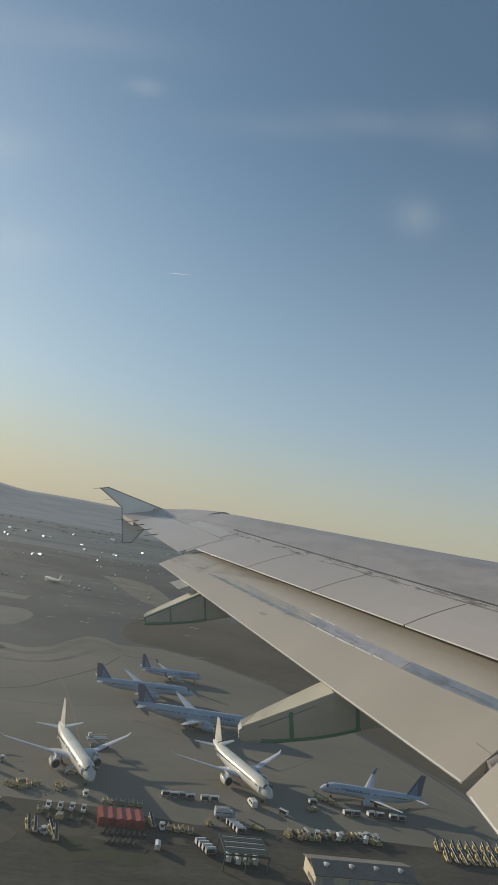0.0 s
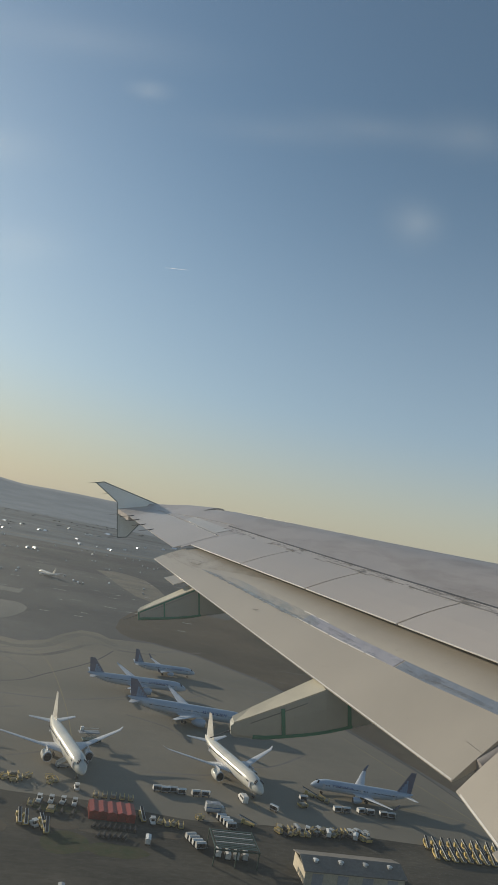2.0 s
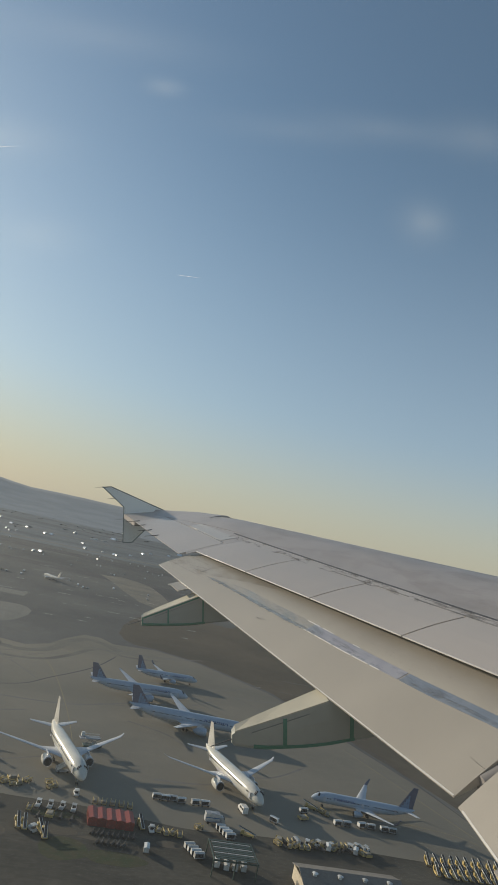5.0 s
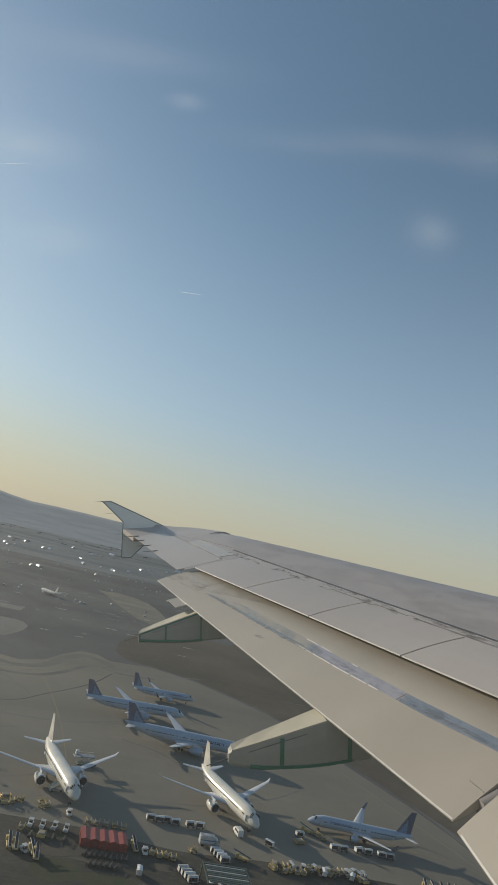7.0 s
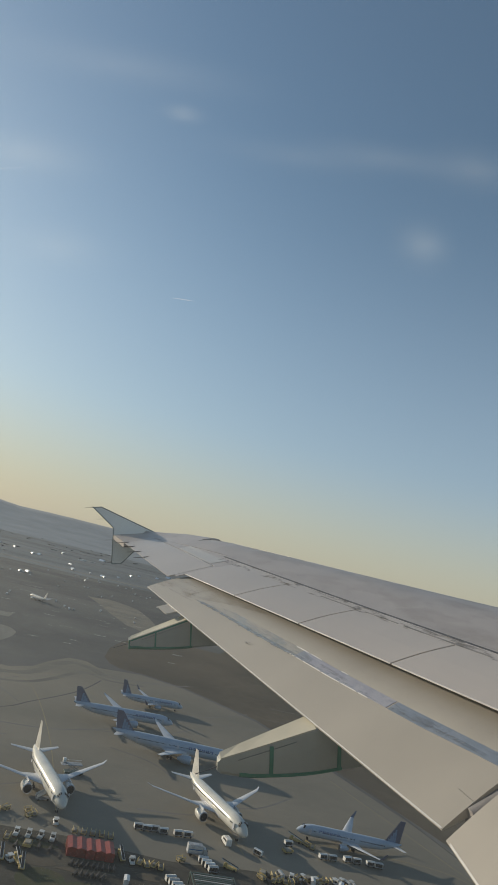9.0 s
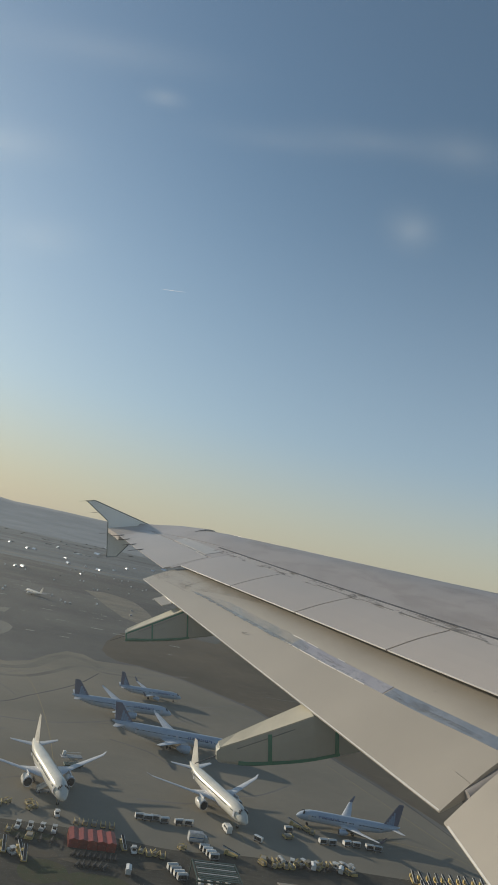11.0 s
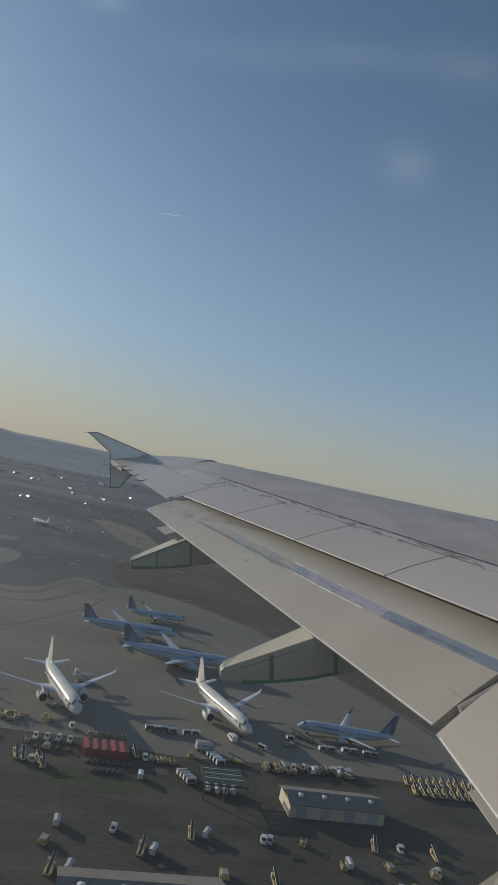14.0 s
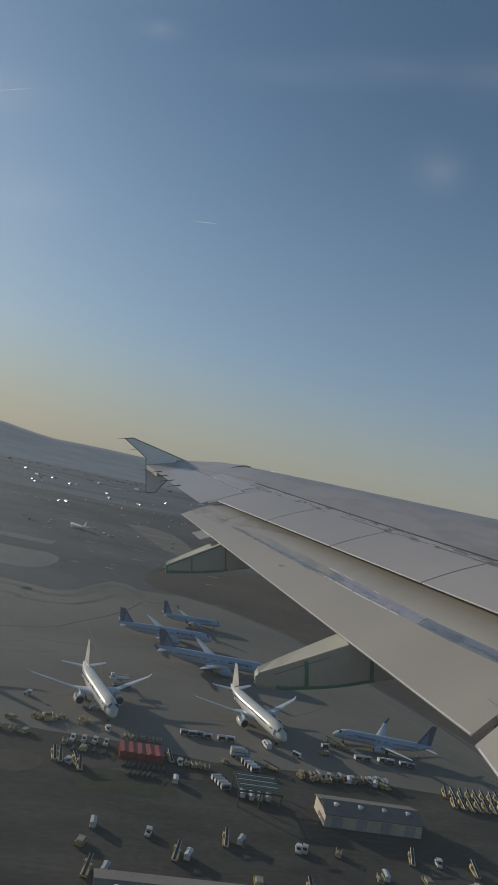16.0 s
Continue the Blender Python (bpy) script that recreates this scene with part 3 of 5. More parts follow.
inner = part("inboard_flap", flap_loft(2.0, 6.34, flap2_te, flap2_front, 8), FLAP, wing, "cream-grey lowered inboard flap")
part("trailing_strip", flap_strip(2.0, 6.29, lambda y: 0.993, lambda y: 1.0, 0.003, flap2_te, flap2_front), EDGE, inner)
part("metal_band", flap_strip(2.0, 6.2, lambda y: 0.50, lambda y: 0.60, 0.004, flap2_te, flap2_front), BAND, inner)
part("flap_step", loft([[(t.x + 0.2, t.y, t.z + 0.05), (t.x - 0.06, t.y, t.z - 0.015), (t.x - 0.06, t.y, t.z - 0.03), (t.x + 0.2, t.y, t.z + 0.01)] for t in (flap2_te(5.75), flap2_te(5.1))]), FLAP, inner)
part("flap_track_beam", loft([[(x, y + 0.085 * math.cos(a), z + 0.07 * math.sin(a)) for a in [2 * math.pi * i / 12 for i in range(12)]] for x, y, z in ((-6.27, 6.42, -0.262), (-6.24, 6.42, -0.25), (-5.75, 6.40, -0.02), (-5.2, 6.38, 0.20))], True), BEAM, wing, "grey painted flap track beam")
part("gap_seal", loft([[(x, y, z + dz) for y, dz in ((6.35, 0), (6.43, 0.02), (6.43, -0.2), (6.35, -0.2))] for x, z in ((-6.05, -0.22), (-5.7, -0.06), (-5.2, 0.12))]), SEAL, wing, "dark seal between the flaps")


# flap track fairings
def fairing(y, x_tail, z_top, z_bot, x_front, z_join, half, green):
    """A canoe-shaped fairing below the flap: lit pale top and shaded grey sides painted in, with green edge paint."""
    xs = [x_tail, x_tail + 0.03, x_tail + 0.25, x_tail + 0.6, x_tail + 1.0, x_tail + 1.6, x_tail + 2.2, x_front]
    L = x_front - x_tail

    def ztop(x):
        u = (x - x_tail) / 0.95
        return z_top + (z_join - z_top) * min(u, 1.12)

    def zbot(x):
        u = (x - x_tail) / L
        return z_bot - 0.015 * math.sin(math.pi * min(1, u * 2.5)) + 0.055 * max(0, x - x_tail - 0.8) + (0.045 * max(0, 1 - (x - x_tail) / 0.3) if y < 10 else 0)

    def hw(x):
        return half * (0.20 + 0.80 * min(1, ((x - x_tail) / 1.0)) ** 0.8)
    secs = []
    for i, x in enumerate(xs):
        nip = i == 0 and y < 10
        w = hw(x) * (0.75 if nip else 1)
        a, b = ztop(x) - (0.02 if nip else 0), zbot(x) + (0.02 if nip else 0)
        a = max(a, b + 0.06)
        secs.append([(x, y + w, a), (x, y - w, a - 0.035), (x, y - w * 1.03, a * 0.55 + b * 0.45), (x, y - w * 0.92, b + 0.03), (x, y - w * 0.6, b), (x, y + w * 0.6, b), (x, y + w, b + 0.04), (x, y + w * 1.03, a * 0.55 + b * 0.45)])
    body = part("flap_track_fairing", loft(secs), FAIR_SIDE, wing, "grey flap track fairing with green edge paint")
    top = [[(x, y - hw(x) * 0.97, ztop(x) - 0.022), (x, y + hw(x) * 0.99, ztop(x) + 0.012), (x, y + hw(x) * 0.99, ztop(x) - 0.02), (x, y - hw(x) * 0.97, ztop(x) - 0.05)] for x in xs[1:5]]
    part("top_face", loft(top), FAIR_TOP, body, "fairing top in painted-in sunlit cream")
    yn = lambda x: y - hw(x) * 1.03 - 0.004
    # green paint along the lower edge and in two uprights
    n = 9
    gs = 0.0 if y > 10 else 0.22
    x_end = green[1] + 0.03
    secs = []
    for i in range(n):
        x = x_tail + gs + (x_end - x_tail - gs) * i / (n - 1)
        w = hw(x)
        secs.append([(x, y - w * 0.96 - 0.006, zbot(x) + (0.034 if y > 10 else 0.046)), (x, y - w * 0.94 - 0.006, zbot(x) + 0.018), (x, y - w * 0.58, zbot(x) - 0.004), (x, y - w * 0.5, zbot(x) + 0.005), (x, y - w * 0.85, zbot(x) + 0.05)])
    part("green_edge", loft(secs), GREEN, body, "green painted lower edge")
    if y > 10:
        edge = []
        for x in xs[1:5]:
            w = hw(x)
            edge.append([(x, y - w * 1.02 - 0.004, ztop(x) - 0.036), (x, y - w * 1.03 - 0.004, ztop(x) - 0.056), (x, y - w * 0.9, ztop(x) - 0.056), (x, y - w * 0.9, ztop(x) - 0.036)])
        part("green_edge", loft(edge), GREEN, body, "green painted upper edge")
    for gx in green + ((x_tail + 0.012,) if y > 10 else ()):
        w = hw(gx)
        z1 = ztop(gx) - 0.055
        z0 = zbot(gx) + 0.03
        zm = ztop(gx) * 0.55 + zbot(gx) * 0.45
        z1 = max(z1, z0 + 0.1)
        part("green_bar", loft([[(gx + d, y - w * 1.03 - 0.005, z1), (gx + d, y - w * 1.035 - 0.006, zm), (gx + d, y - w * 0.95 - 0.006, z0), (gx + d, y - w * 0.9, z0), (gx + d, y - w * 0.95, zm), (gx + d, y - w * 0.95, z1)] for d in ((-0.012, 0.012) if y > 10 else (-0.020, 0.020))]), GREEN, body, "green painted upright")
    part("static_wick", rod((x_tail + 0.01, y, (z_top + z_bot) / 2), (x_tail - 0.22, y, (z_top + z_bot) / 2 - 0.06), 0.006, 0.004, 6), SEAL, body)
    # seam and screws on the side
    secs = []
    for x in (x_tail + 0.2, x_tail + 0.5, x_tail + 0.80):
        w = hw(x)
        z = ztop(x) - 0.085
        secs.append([(x, y - w * 1.03 - 0.003, z), (x, y - w * 1.03 - 0.003, z - 0.006), (x, y - w * 0.9, z - 0.006), (x, y - w * 0.9, z)])
    part("side_seam", loft(secs), TRACK, body)
    return body


fairing(8.20, -8.00, -0.345, -0.55, -4.6, -0.075, 0.16, (-7.46, -6.75))
fairing(11.55, -8.80, 0.165, 0.01, -6.0, 0.50, 0.14, (-8.40, -7.87))
fairing(5.30, -6.82, -0.90, -1.14, -3.2, -0.66, 0.18, (-6.30, -5.60))

# wing tip fence
outline = [(-8.02, 1.53), (-9.34, 2.13), (-9.55, 2.115), (-9.05, 1.63), (-9.06, 0.78), (-8.83, 0.78), (-8.42, 1.18), (-8.0, 1.36)]
fence = part("wing_tip_fence", prism(outline, "y", 16.985, 17.045), FENCE, wing, "blue-grey arrow-shaped wing tip fence")
for (a, b) in zip(outline, outline[1:]):
    d = Vector((b[0] - a[0], b[1] - a[1])).normalized()
    nrm = Vector((-d.y, d.x)) * 0.022
    pts = [(a[0], a[1]), (b[0], b[1]), (b[0] + nrm.x, b[1] + nrm.y), (a[0] + nrm.x, a[1] + nrm.y)]
    part("dark_edge", prism(pts, "y", 16.978, 17.05), FENCE_EDGE, fence, "dark edge of the fence")
for x, z in ((-9.55, 2.11), (-9.27, 1.84), (-9.06, 1.35), (-9.06, 0.82)):
    part("static_wick", rod((x + 0.02, 17.01, z), (x - 0.17, 17.01, z - 0.01), 0.006, 0.003, 6), SEAL, fence)
for y in (14.5, 15.0, 15.5, 15.95):
    x = ail_te(y)
    z = zup(y, x)
    part("static_wick", rod((x + 0.10, y, z + 0.02), (x - 0.20, y, z - 0.0), 0.010, 0.005, 6), SEAL, wing)


# ---------------------------------------------------------------- ground
def sheet(name, outline, z, material, label, category, thickness=0.25):
    return single(name, prism(outline, "z", z - thickness, z), material, label, category, kind="structure")


bm = bmesh.new()
ring = [bm.verts.new((6500 * math.cos(2 * math.pi * i / 64), 6500 * math.sin(2 * math.pi * i / 64), 0)) for i in range(64)]
bm.faces.new(ring)
single("ground", finish(bm), GROUND, "brown and grey winter airfield ground to the horizon", "ground", kind="structure")


# distance haze is put into this ground's paler, bluer colour
FARLAND = mat("suburb_ground_haze_tint", (0.208, 0.217, 0.216), (0.142, 0.153, 0.156), 0.95, scale=0.005, detail=6, fine=0.12, stretch=(0.8, 1.3, 1), spec=0.05)
rim = [(1250 * math.cos(radians(15 + 150 * i / 40)), 1250 * math.sin(radians(15 + 150 * i / 40)) + 60 * noise.noise((i / 3, 0, 0))) for i in range(41)]
rim += [(6400 * math.cos(radians(165 - 150 * i / 40)), 6400 * math.sin(radians(165 - 150 * i / 40))) for i in range(41)]


def smooth_outline(pts, steps=6):
    out = []
    n = len(pts)
    for i in range(n):
        p0, p1, p2, p3 = (Vector(pts[(i + k - 1) % n]) for k in range(4))
        for s in range(steps):
            t = s / steps
            out.append(tuple(0.5 * ((2 * p1) + (p2 - p0) * t + (2 * p0 - 5 * p1 + 4 * p2 - p3) * t * t + (3 * p1 - p0 - 3 * p2 + p3) * t ** 3)))
    return out


sheet("ground_suburb", rim, 0.02, FARLAND, "suburban ground beyond the airfield, tinted pale for haze", "ground", 0.3)
# the concrete apron, the taxiways beyond it and the ground between
sheet("pavement_apron", [(-420, 60), (330, 60), (214, 150), (177, 209), (157, 279), (119, 395), (79, 445), (50, 462), (20, 456), (11, 470), (-1, 470), (-12, 448), (-21, 422), (-34, 409), (-47, 413), (-90, 425), (-420, 440)], 0.05, APRON, "tan concrete apron with stains and tyre marks", "apron")
sheet("pavement_taxiway_side", [(188, 340), (197, 300), (200, 240), (198, 185), (222, 100), (300, 100), (236, 192), (232, 285), (222, 325), (212, 338)], 0.05, TAXI, "pale concrete taxiway strip", "taxiway")
sheet("grass_strip", [(121, 399), (160, 281), (180, 211), (216, 152), (255, 122), (360, 112), (330, 300), (280, 450), (220, 610), (165, 700), (140, 640), (104, 650), (66, 640), (40, 590), (28, 540), (24, 500), (28, 480), (36, 468), (52, 466), (81, 448)], 0.045, GRASS, "dark dry grass strip beside the apron", "grass")
for i, (cx, cy, a, b, ang) in enumerate(((-150, 460, 40, 12, 5),)):
    pts = [(cx + a * math.cos(t) * math.cos(radians(ang)) - b * math.sin(t) * math.sin(radians(ang)), cy + a * math.cos(t) * math.sin(radians(ang)) + b * math.sin(t) * math.cos(radians(ang))) for t in [2 * math.pi * k / 28 for k in range(28)]]
    sheet("grass_island", pts, 0.075, GRASS, "dark dry grass island between taxiways", "grass")
sheet("grass_tan_strip", [(-1, 904), (12, 905), (26, 925), (44, 912), (67, 880), (80, 800), (84, 740), (78, 690), (70, 662), (58, 684), (47, 700), (30, 770), (14, 850)], 0.05, TAN_GRASS, "tan strip of dry winter grass", "grass")
sheet("pavement_taxiway_left", [(-300, 560), (-68, 541), (-58, 543), (-50, 537), (-45, 524), (-45, 505), (-49, 484), (-54, 470), (-62, 464), (-300, 450)], 0.05, TAXI, "pale rounded taxiway bend", "taxiway")
for i, (x0, y0, x1, y1, w, m) in enumerate(((-1600, 980, 1800, 760, 45, ASPHALT), (-1600, 1250, 1800, 1010, 60, ASPHALT), (-1700, 1420, 1800, 1200, 25, TAXI), (-900, 640, -60, 600, 24, TAXI), (-1500, 1750, 2200, 1500, 20, TAXI), (300, 560, 1500, 1500, 30, ASPHALT), (-1800, 2300, 2500, 1900, 26, ASPHALT))):
    d = Vector((y0 - y1, x1 - x0)).normalized() * w / 2
    sheet("road_far_strip", [(x0 - d.x, y0 - d.y), (x1 - d.x, y1 - d.y), (x1 + d.x, y1 + d.y), (x0 + d.x, y0 + d.y)], 0.03 + 0.004 * i, m, "long far paved strip of the airfield", "runway")


def line_strip(bm, pts, w, z):
    """A painted line of width w through the points."""
    pts = [Vector(p) for p in pts]
    prev = None
    for i, p in enumerate(pts):
        d = (pts[min(i + 1, len(pts) - 1)] - pts[max(i - 1, 0)]).normalized()
        nrm = Vector((-d.y, d.x)) * w / 2
        pair = (bm.verts.new((*(p - nrm), z)), bm.verts.new((*(p + nrm), z)))
        if prev:
            bm.faces.new((prev[0], pair[0], pair[1], prev[1]))
        prev = pair


def curve(pts, steps=8):
    out = []
    for i in range(len(pts) - 1):
        p0, p1, p2, p3 = (Vector(pts[min(max(i + k, 0), len(pts) - 1)]) for k in (-1, 0, 1, 2))
        for s in range(steps):
            t = s / steps
            out.append(0.5 * ((2 * p1) + (p2 - p0) * t + (2 * p0 - 5 * p1 + 4 * p2 - p3) * t * t + (3 * p1 - p0 - 3 * p2 + p3) * t ** 3))
    return out + [Vector(pts[-1])]


def painted(name, lines, w, z, material, label, category="marking"):
    bm = bmesh.new()
    for pts in lines:
        line_strip(bm, pts, w, z)
    return single(name, finish(bm), material, label, category, kind="structure")


painted("road_marking_lead_in", [curve([(-200, 345), (-60, 355), (-20, 395), (30, 430), (80, 415), (112, 370), (140, 300), (168, 205), (190, 140)])], 0.5, 0.058, SMEAR, "worn dark taxi guide line on the apron")
for pts in ([(10, 215), (0, 300), (-18, 380), (-40, 400)], [(71, 215), (60, 290), (20, 380), (-20, 420)], [(95, 234), (150, 228), (165, 205)], [(130, 330), (150, 260), (170, 190)]):
    painted("road_marking_stand", [curve(pts)], 0.3, 0.062, YLINE, "faded yellow stand guide line")
for i, pts in enumerate(([(-420, 422), (-90, 408), (-48, 398), (-32, 396), (-18, 410), (-8, 440), (2, 456), (14, 450), (24, 436)], [(-420, 400), (-90, 386), (-48, 376), (-22, 380), (-6, 402), (4, 424), (14, 432), (28, 424), (50, 428)])):
    painted("apron_wheel_track", [curve(pts)], (7.0, 4.0)[i], 0.0522 + 0.0004 * i, TAXI_DARK, "dark band of tyre rubber curving over the concrete", "stain")
painted("apron_seam", [curve([(-90, 300), (-30.5, 322.3), (-12.1, 346.1), (9.5, 383.3), (22, 420)])], 0.9, 0.0565, ASPHALT, "dark tarred joint across the concrete apron", "stain")
painted("apron_seam", [curve([(130, 360), (140.9, 332.7), (152, 312.9), (158.1, 283.5), (166, 240)])], 0.8, 0.0565, ASPHALT, "dark tarred joint across the concrete apron", "stain")
rng = random.Random(17)
for k in range(46):
    x, y = rng.uniform(-90, 110), rng.uniform(520, 900)
    a, L = rng.uniform(-0.3, 0.2), rng.uniform(3, 14)
    painted("road_marking_dash", [[(x, y), (x + L * math.cos(a), y + L * math.sin(a))]], rng.uniform(0.5, 1.2), 0.08, WLINE, "short pale painted dash on the airfield")
rng = random.Random(11)
for k in range(26):
    x, y = rng.uniform(-150, 140), rng.uniform(215, 440)
    a = rng.choice((0.05, 0.2, -1.2, 2.2)) + rng.uniform(-0.1, 0.1)
    L = rng.uniform(25, 90)
    pts = curve([(x, y), (x + L * 0.5 * math.cos(a), y + L * 0.5 * math.sin(a)), (x + L * math.cos(a + 0.25), y + L * math.sin(a + 0.25))])
    painted("tyre_streak", [pts], rng.uniform(0.5, 1.6), 0.0535 + 0.0001 * k, SMEAR, "dark tyre streaks on the concrete", "stain")


# ---------------------------------------------------------------- airliners
def ring_at(x, w, zc, h, n=18):
    return [(x, w * math.cos(2 * math.pi * i / n), zc + h * math.sin(2 * math.pi * i / n)) for i in range(n)]


def blade(root, tip, thick_root, thick_tip):
    """A wing, fin or tailplane from two chords, each (front, back) points, with a rounded section."""
    def sec(f, b, th):
        f, b = Vector(f), Vector(b)
        up = Vector((0, 0, 1)) if abs((Vector(tip[0]) - Vector(root[0])).z) < abs((Vector(tip[0]) - Vector(root[0])).y) else Vector((0, 1, 0))
        mids = ((0.0, 0), (0.06, 0.55), (0.3, 1), (0.65, 0.7), (1, 0.05))
        top = [f.lerp(b, u) + up * th * v for u, v in mids]
        low = [f.lerp(b, u) - up * th * v * 0.7 for u, v in mids[::-1] if 0 < u < 1]
        return [tuple(p) for p in top + low]
    return loft([sec(*root, thick_root), sec(*tip, thick_tip)], True)


def airliner(name, L, r, span, label, group, wide, winglet=True, paint=None, fin_paint=None, wing_at=0.11, titles=True):
    """A parked twin-engined airliner, nose towards +x, on its wheels; origin on the ground below mid-fuselage."""
    root = thing(name, label, "airliner", group)
    zc = r + (2.1 if wide else 1.35)
    paint, fin_paint = paint or PLANE, fin_paint or PLANE_BLUE
    nose, tail = L / 2, -L / 2
    prof = ((nose, 0.03, -0.35), (nose - 0.25 * r, 0.32, -0.3), (nose - 0.8 * r, 0.62, -0.2), (nose - 1.6 * r, 0.86, -0.08), (nose - 2.6 * r, 0.98, -0.01), (nose - 3.4 * r, 1, 0), (-0.18 * L, 1, 0), (-0.30 * L, 0.88, 0.1), (-0.40 * L, 0.58, 0.35), (-0.47 * L, 0.28, 0.58), (tail, 0.08, 0.72))
    fus = part("fuselage", loft([ring_at(x, k * r, zc + dz * r, k * r) for x, k, dz in prof], True), paint, root)
    part("belly", loft([ring_at(x, k * r * 1.01, zc - 0.32 * r, k * r * 0.72) for x, k in ((0.36 * L, 0.1), (0.30 * L, 0.6), (0.16 * L, 0.95), (-0.16 * L, 0.95), (-0.28 * L, 0.5), (-0.33 * L, 0.1))], True), PLANE_GREY, root, "grey belly fairing")
    for s in (1, -1):
        zr = zc - 0.45 * r
        half = span / 2
        xr, xk, xt = wing_at * L, wing_at * L - half * 0.20, wing_at * L - half * 0.55
        w = blade(((xr, s * r * 0.8, zr), (xr - (0.22 if wide else 0.19) * L, s * r * 0.8, zr - 0.1)), ((xk, s * half * 0.36, zr + half * 0.035), (xr - 0.185 * L, s * half * 0.36, zr + half * 0.03)), 0.5 * r / 2, 0.3 * r / 2)
        part("wing_inner", w, PLANE_WING, root)
        w = blade(((xk, s * half * 0.36, zr + half * 0.035), (xr - 0.185 * L, s * half * 0.36, zr + half * 0.03)), ((xt, s * half * 0.97, zr + half * 0.13), (xt - 0.035 * L, s * half * 0.97, zr + half * 0.13)), 0.3 * r / 2, 0.08)
        part("wing_outer", w, PLANE_WING, root)
        hgt = 2.3 if winglet else 0.7
        out = 0.04 if winglet else 0.07
        b = blade(((xt, s * half * 0.97, zr + half * 0.13), (xt - 0.035 * L, s * half * 0.97, zr + half * 0.13)), ((xt - 1.9, s * half * (0.97 + out), zr + half * 0.13 + hgt), (xt - 2.5, s * half * (0.97 + out), zr + half * 0.13 + hgt)), 0.08, 0.05)
        part("winglet", b, fin_paint if winglet else PLANE_WING, root)
        er = r * (0.62 if wide else 0.50)
        ye, xe = s * half * 0.31, xr - half * 0.16 + 0.085 * L
        ze = zr - er * 0.75
        nac = part("engine_nacelle", lathe([(xe, er * 0.9, 0), (xe - 0.1, er, 0), (xe - er * 1.2, er * 1.08, 0), (xe - er * 2.4, er * 0.92, 0), (xe - er * 3.1, er * 0.6, 0), (xe - er * 3.6, er * 0.28, 0)], 16), paint, root)
        nac.data.transform(Matrix.Translation((0, ye, ze)))
        lip = part("intake_lip", lathe([(xe + 0.10, er * 0.86, 0), (xe + 0.14, er * 0.95, 0), (xe - 0.12, er * 1.02, 0), (xe - 0.15, er * 0.9, 0)], 16), NACELLE, nac, "bright metal intake lip")
        lip.data.transform(Matrix.Translation((0, ye, ze)))
        fan = part("fan", lathe([(xe + 0.148, er * 0.80, 0), (xe + 0.155, er * 0.28, 0), (xe + 0.3, 0.02, 0)], 16), GLASS_DARK, nac, "dark fan face")
        fan.data.transform(Matrix.Translation((0, ye, ze)))
        part("pylon", box(xe - er * 2.6, xe - er * 0.6, ye - 0.12, ye + 0.12, ze + er * 0.6, zr + half * 0.05), PLANE_WING, root)
        part("tailplane", blade(((-0.385 * L, s * r * 0.35, zc + 0.35 * r), (-0.47 * L, s * r * 0.25, zc + 0.4 * r)), ((-0.455 * L, s * span * 0.19, zc + 0.75 * r), (-0.49 * L, s * span * 0.19, zc + 0.75 * r)), 0.22, 0.06), PLANE_WING, root)
        gy = s * r * 1.35
        gear = part("main_gear", rod((-0.03 * L, gy, 0.5), (-0.03 * L, gy * 0.95, zr), 0.16, 0.2), STEEL, root)
        for dx in ((-0.75, 0.75) if wide else (0,)):
            for dy in (-0.4, 0.4):
                wh = part("wheel", lathe([(-0.2, 0.46, 0), (-0.15, 0.55, 0), (0.15, 0.55, 0), (0.2, 0.46, 0)], 12, "y"), TYRE, gear)
                wh.data.transform(Matrix.Translation((-0.03 * L + dx, gy + dy, 0.6)))
        # cabin windows and doors on this side
        bm = bmesh.new()
        x = 0.36 * L
        while x > -0.33 * L:
            if abs(x - 0.30 * L) > 1.2 and abs(x + 0.06 * L) > 0.6:
                box(x - 0.12, x + 0.12, s * r * 0.972 - 0.03, s * r * 0.972 + 0.03, zc + r * 0.16, zc + r * 0.16 + 0.36, bm=bm)
            x -= 0.55
        part("window_row", bm, GLASS_DARK, fus, "row of small dark cabin windows")["kind"] = "stuff"
        for dx in (0.385, 0.02, -0.30):
            k = 0.985 if dx > -0.2 else 0.86
            part("door", box(dx * L - 0.5, dx * L + 0.5, s * r * k - 0.03, s * r * k + 0.03, zc - 0.35 * r, zc + 0.45 * r, 0.01), PLANE_GREY, fus)
        # the carrier's name as plain bars
        bm = bmesh.new()
        for k in range(6 if titles else 0):
            x0 = 0.30 * L - k * 0.034 * L
            ang = 0.40
            yb, zb = s * r * math.cos(ang) * 1.012, zc + r * math.sin(ang) * 1.0
            for u, lo in ((0.0, -0.26), (0.014, -0.26 if k % 2 else -0.02)):
                box(x0 - (u + 0.008) * L, x0 - u * L, yb - 0.12, yb + 0.12, zb + lo * r, zb + 0.16 * r, bm=bm)
        if titles:
            part("title_bars", bm, TITLE_BLUE, fus, "dark blue lettering bars")
        else:
            bm.free()
        bm = bmesh.new()
        for k in range(3):
            a0 = 0.30 + 0.33 * k
            x0 = nose - 1.05 * r - 0.10 * r * k
            y0, z0 = s * r * 0.72 * math.cos(a0 + 0.25), zc + r * (0.02 + 0.60 * math.sin(a0 + 0.30))
            box(x0 - 0.30 * r, x0, y0 - 0.16, y0 + 0.16, z0 - 0.02, z0 + 0.14 * r, bm=bm)
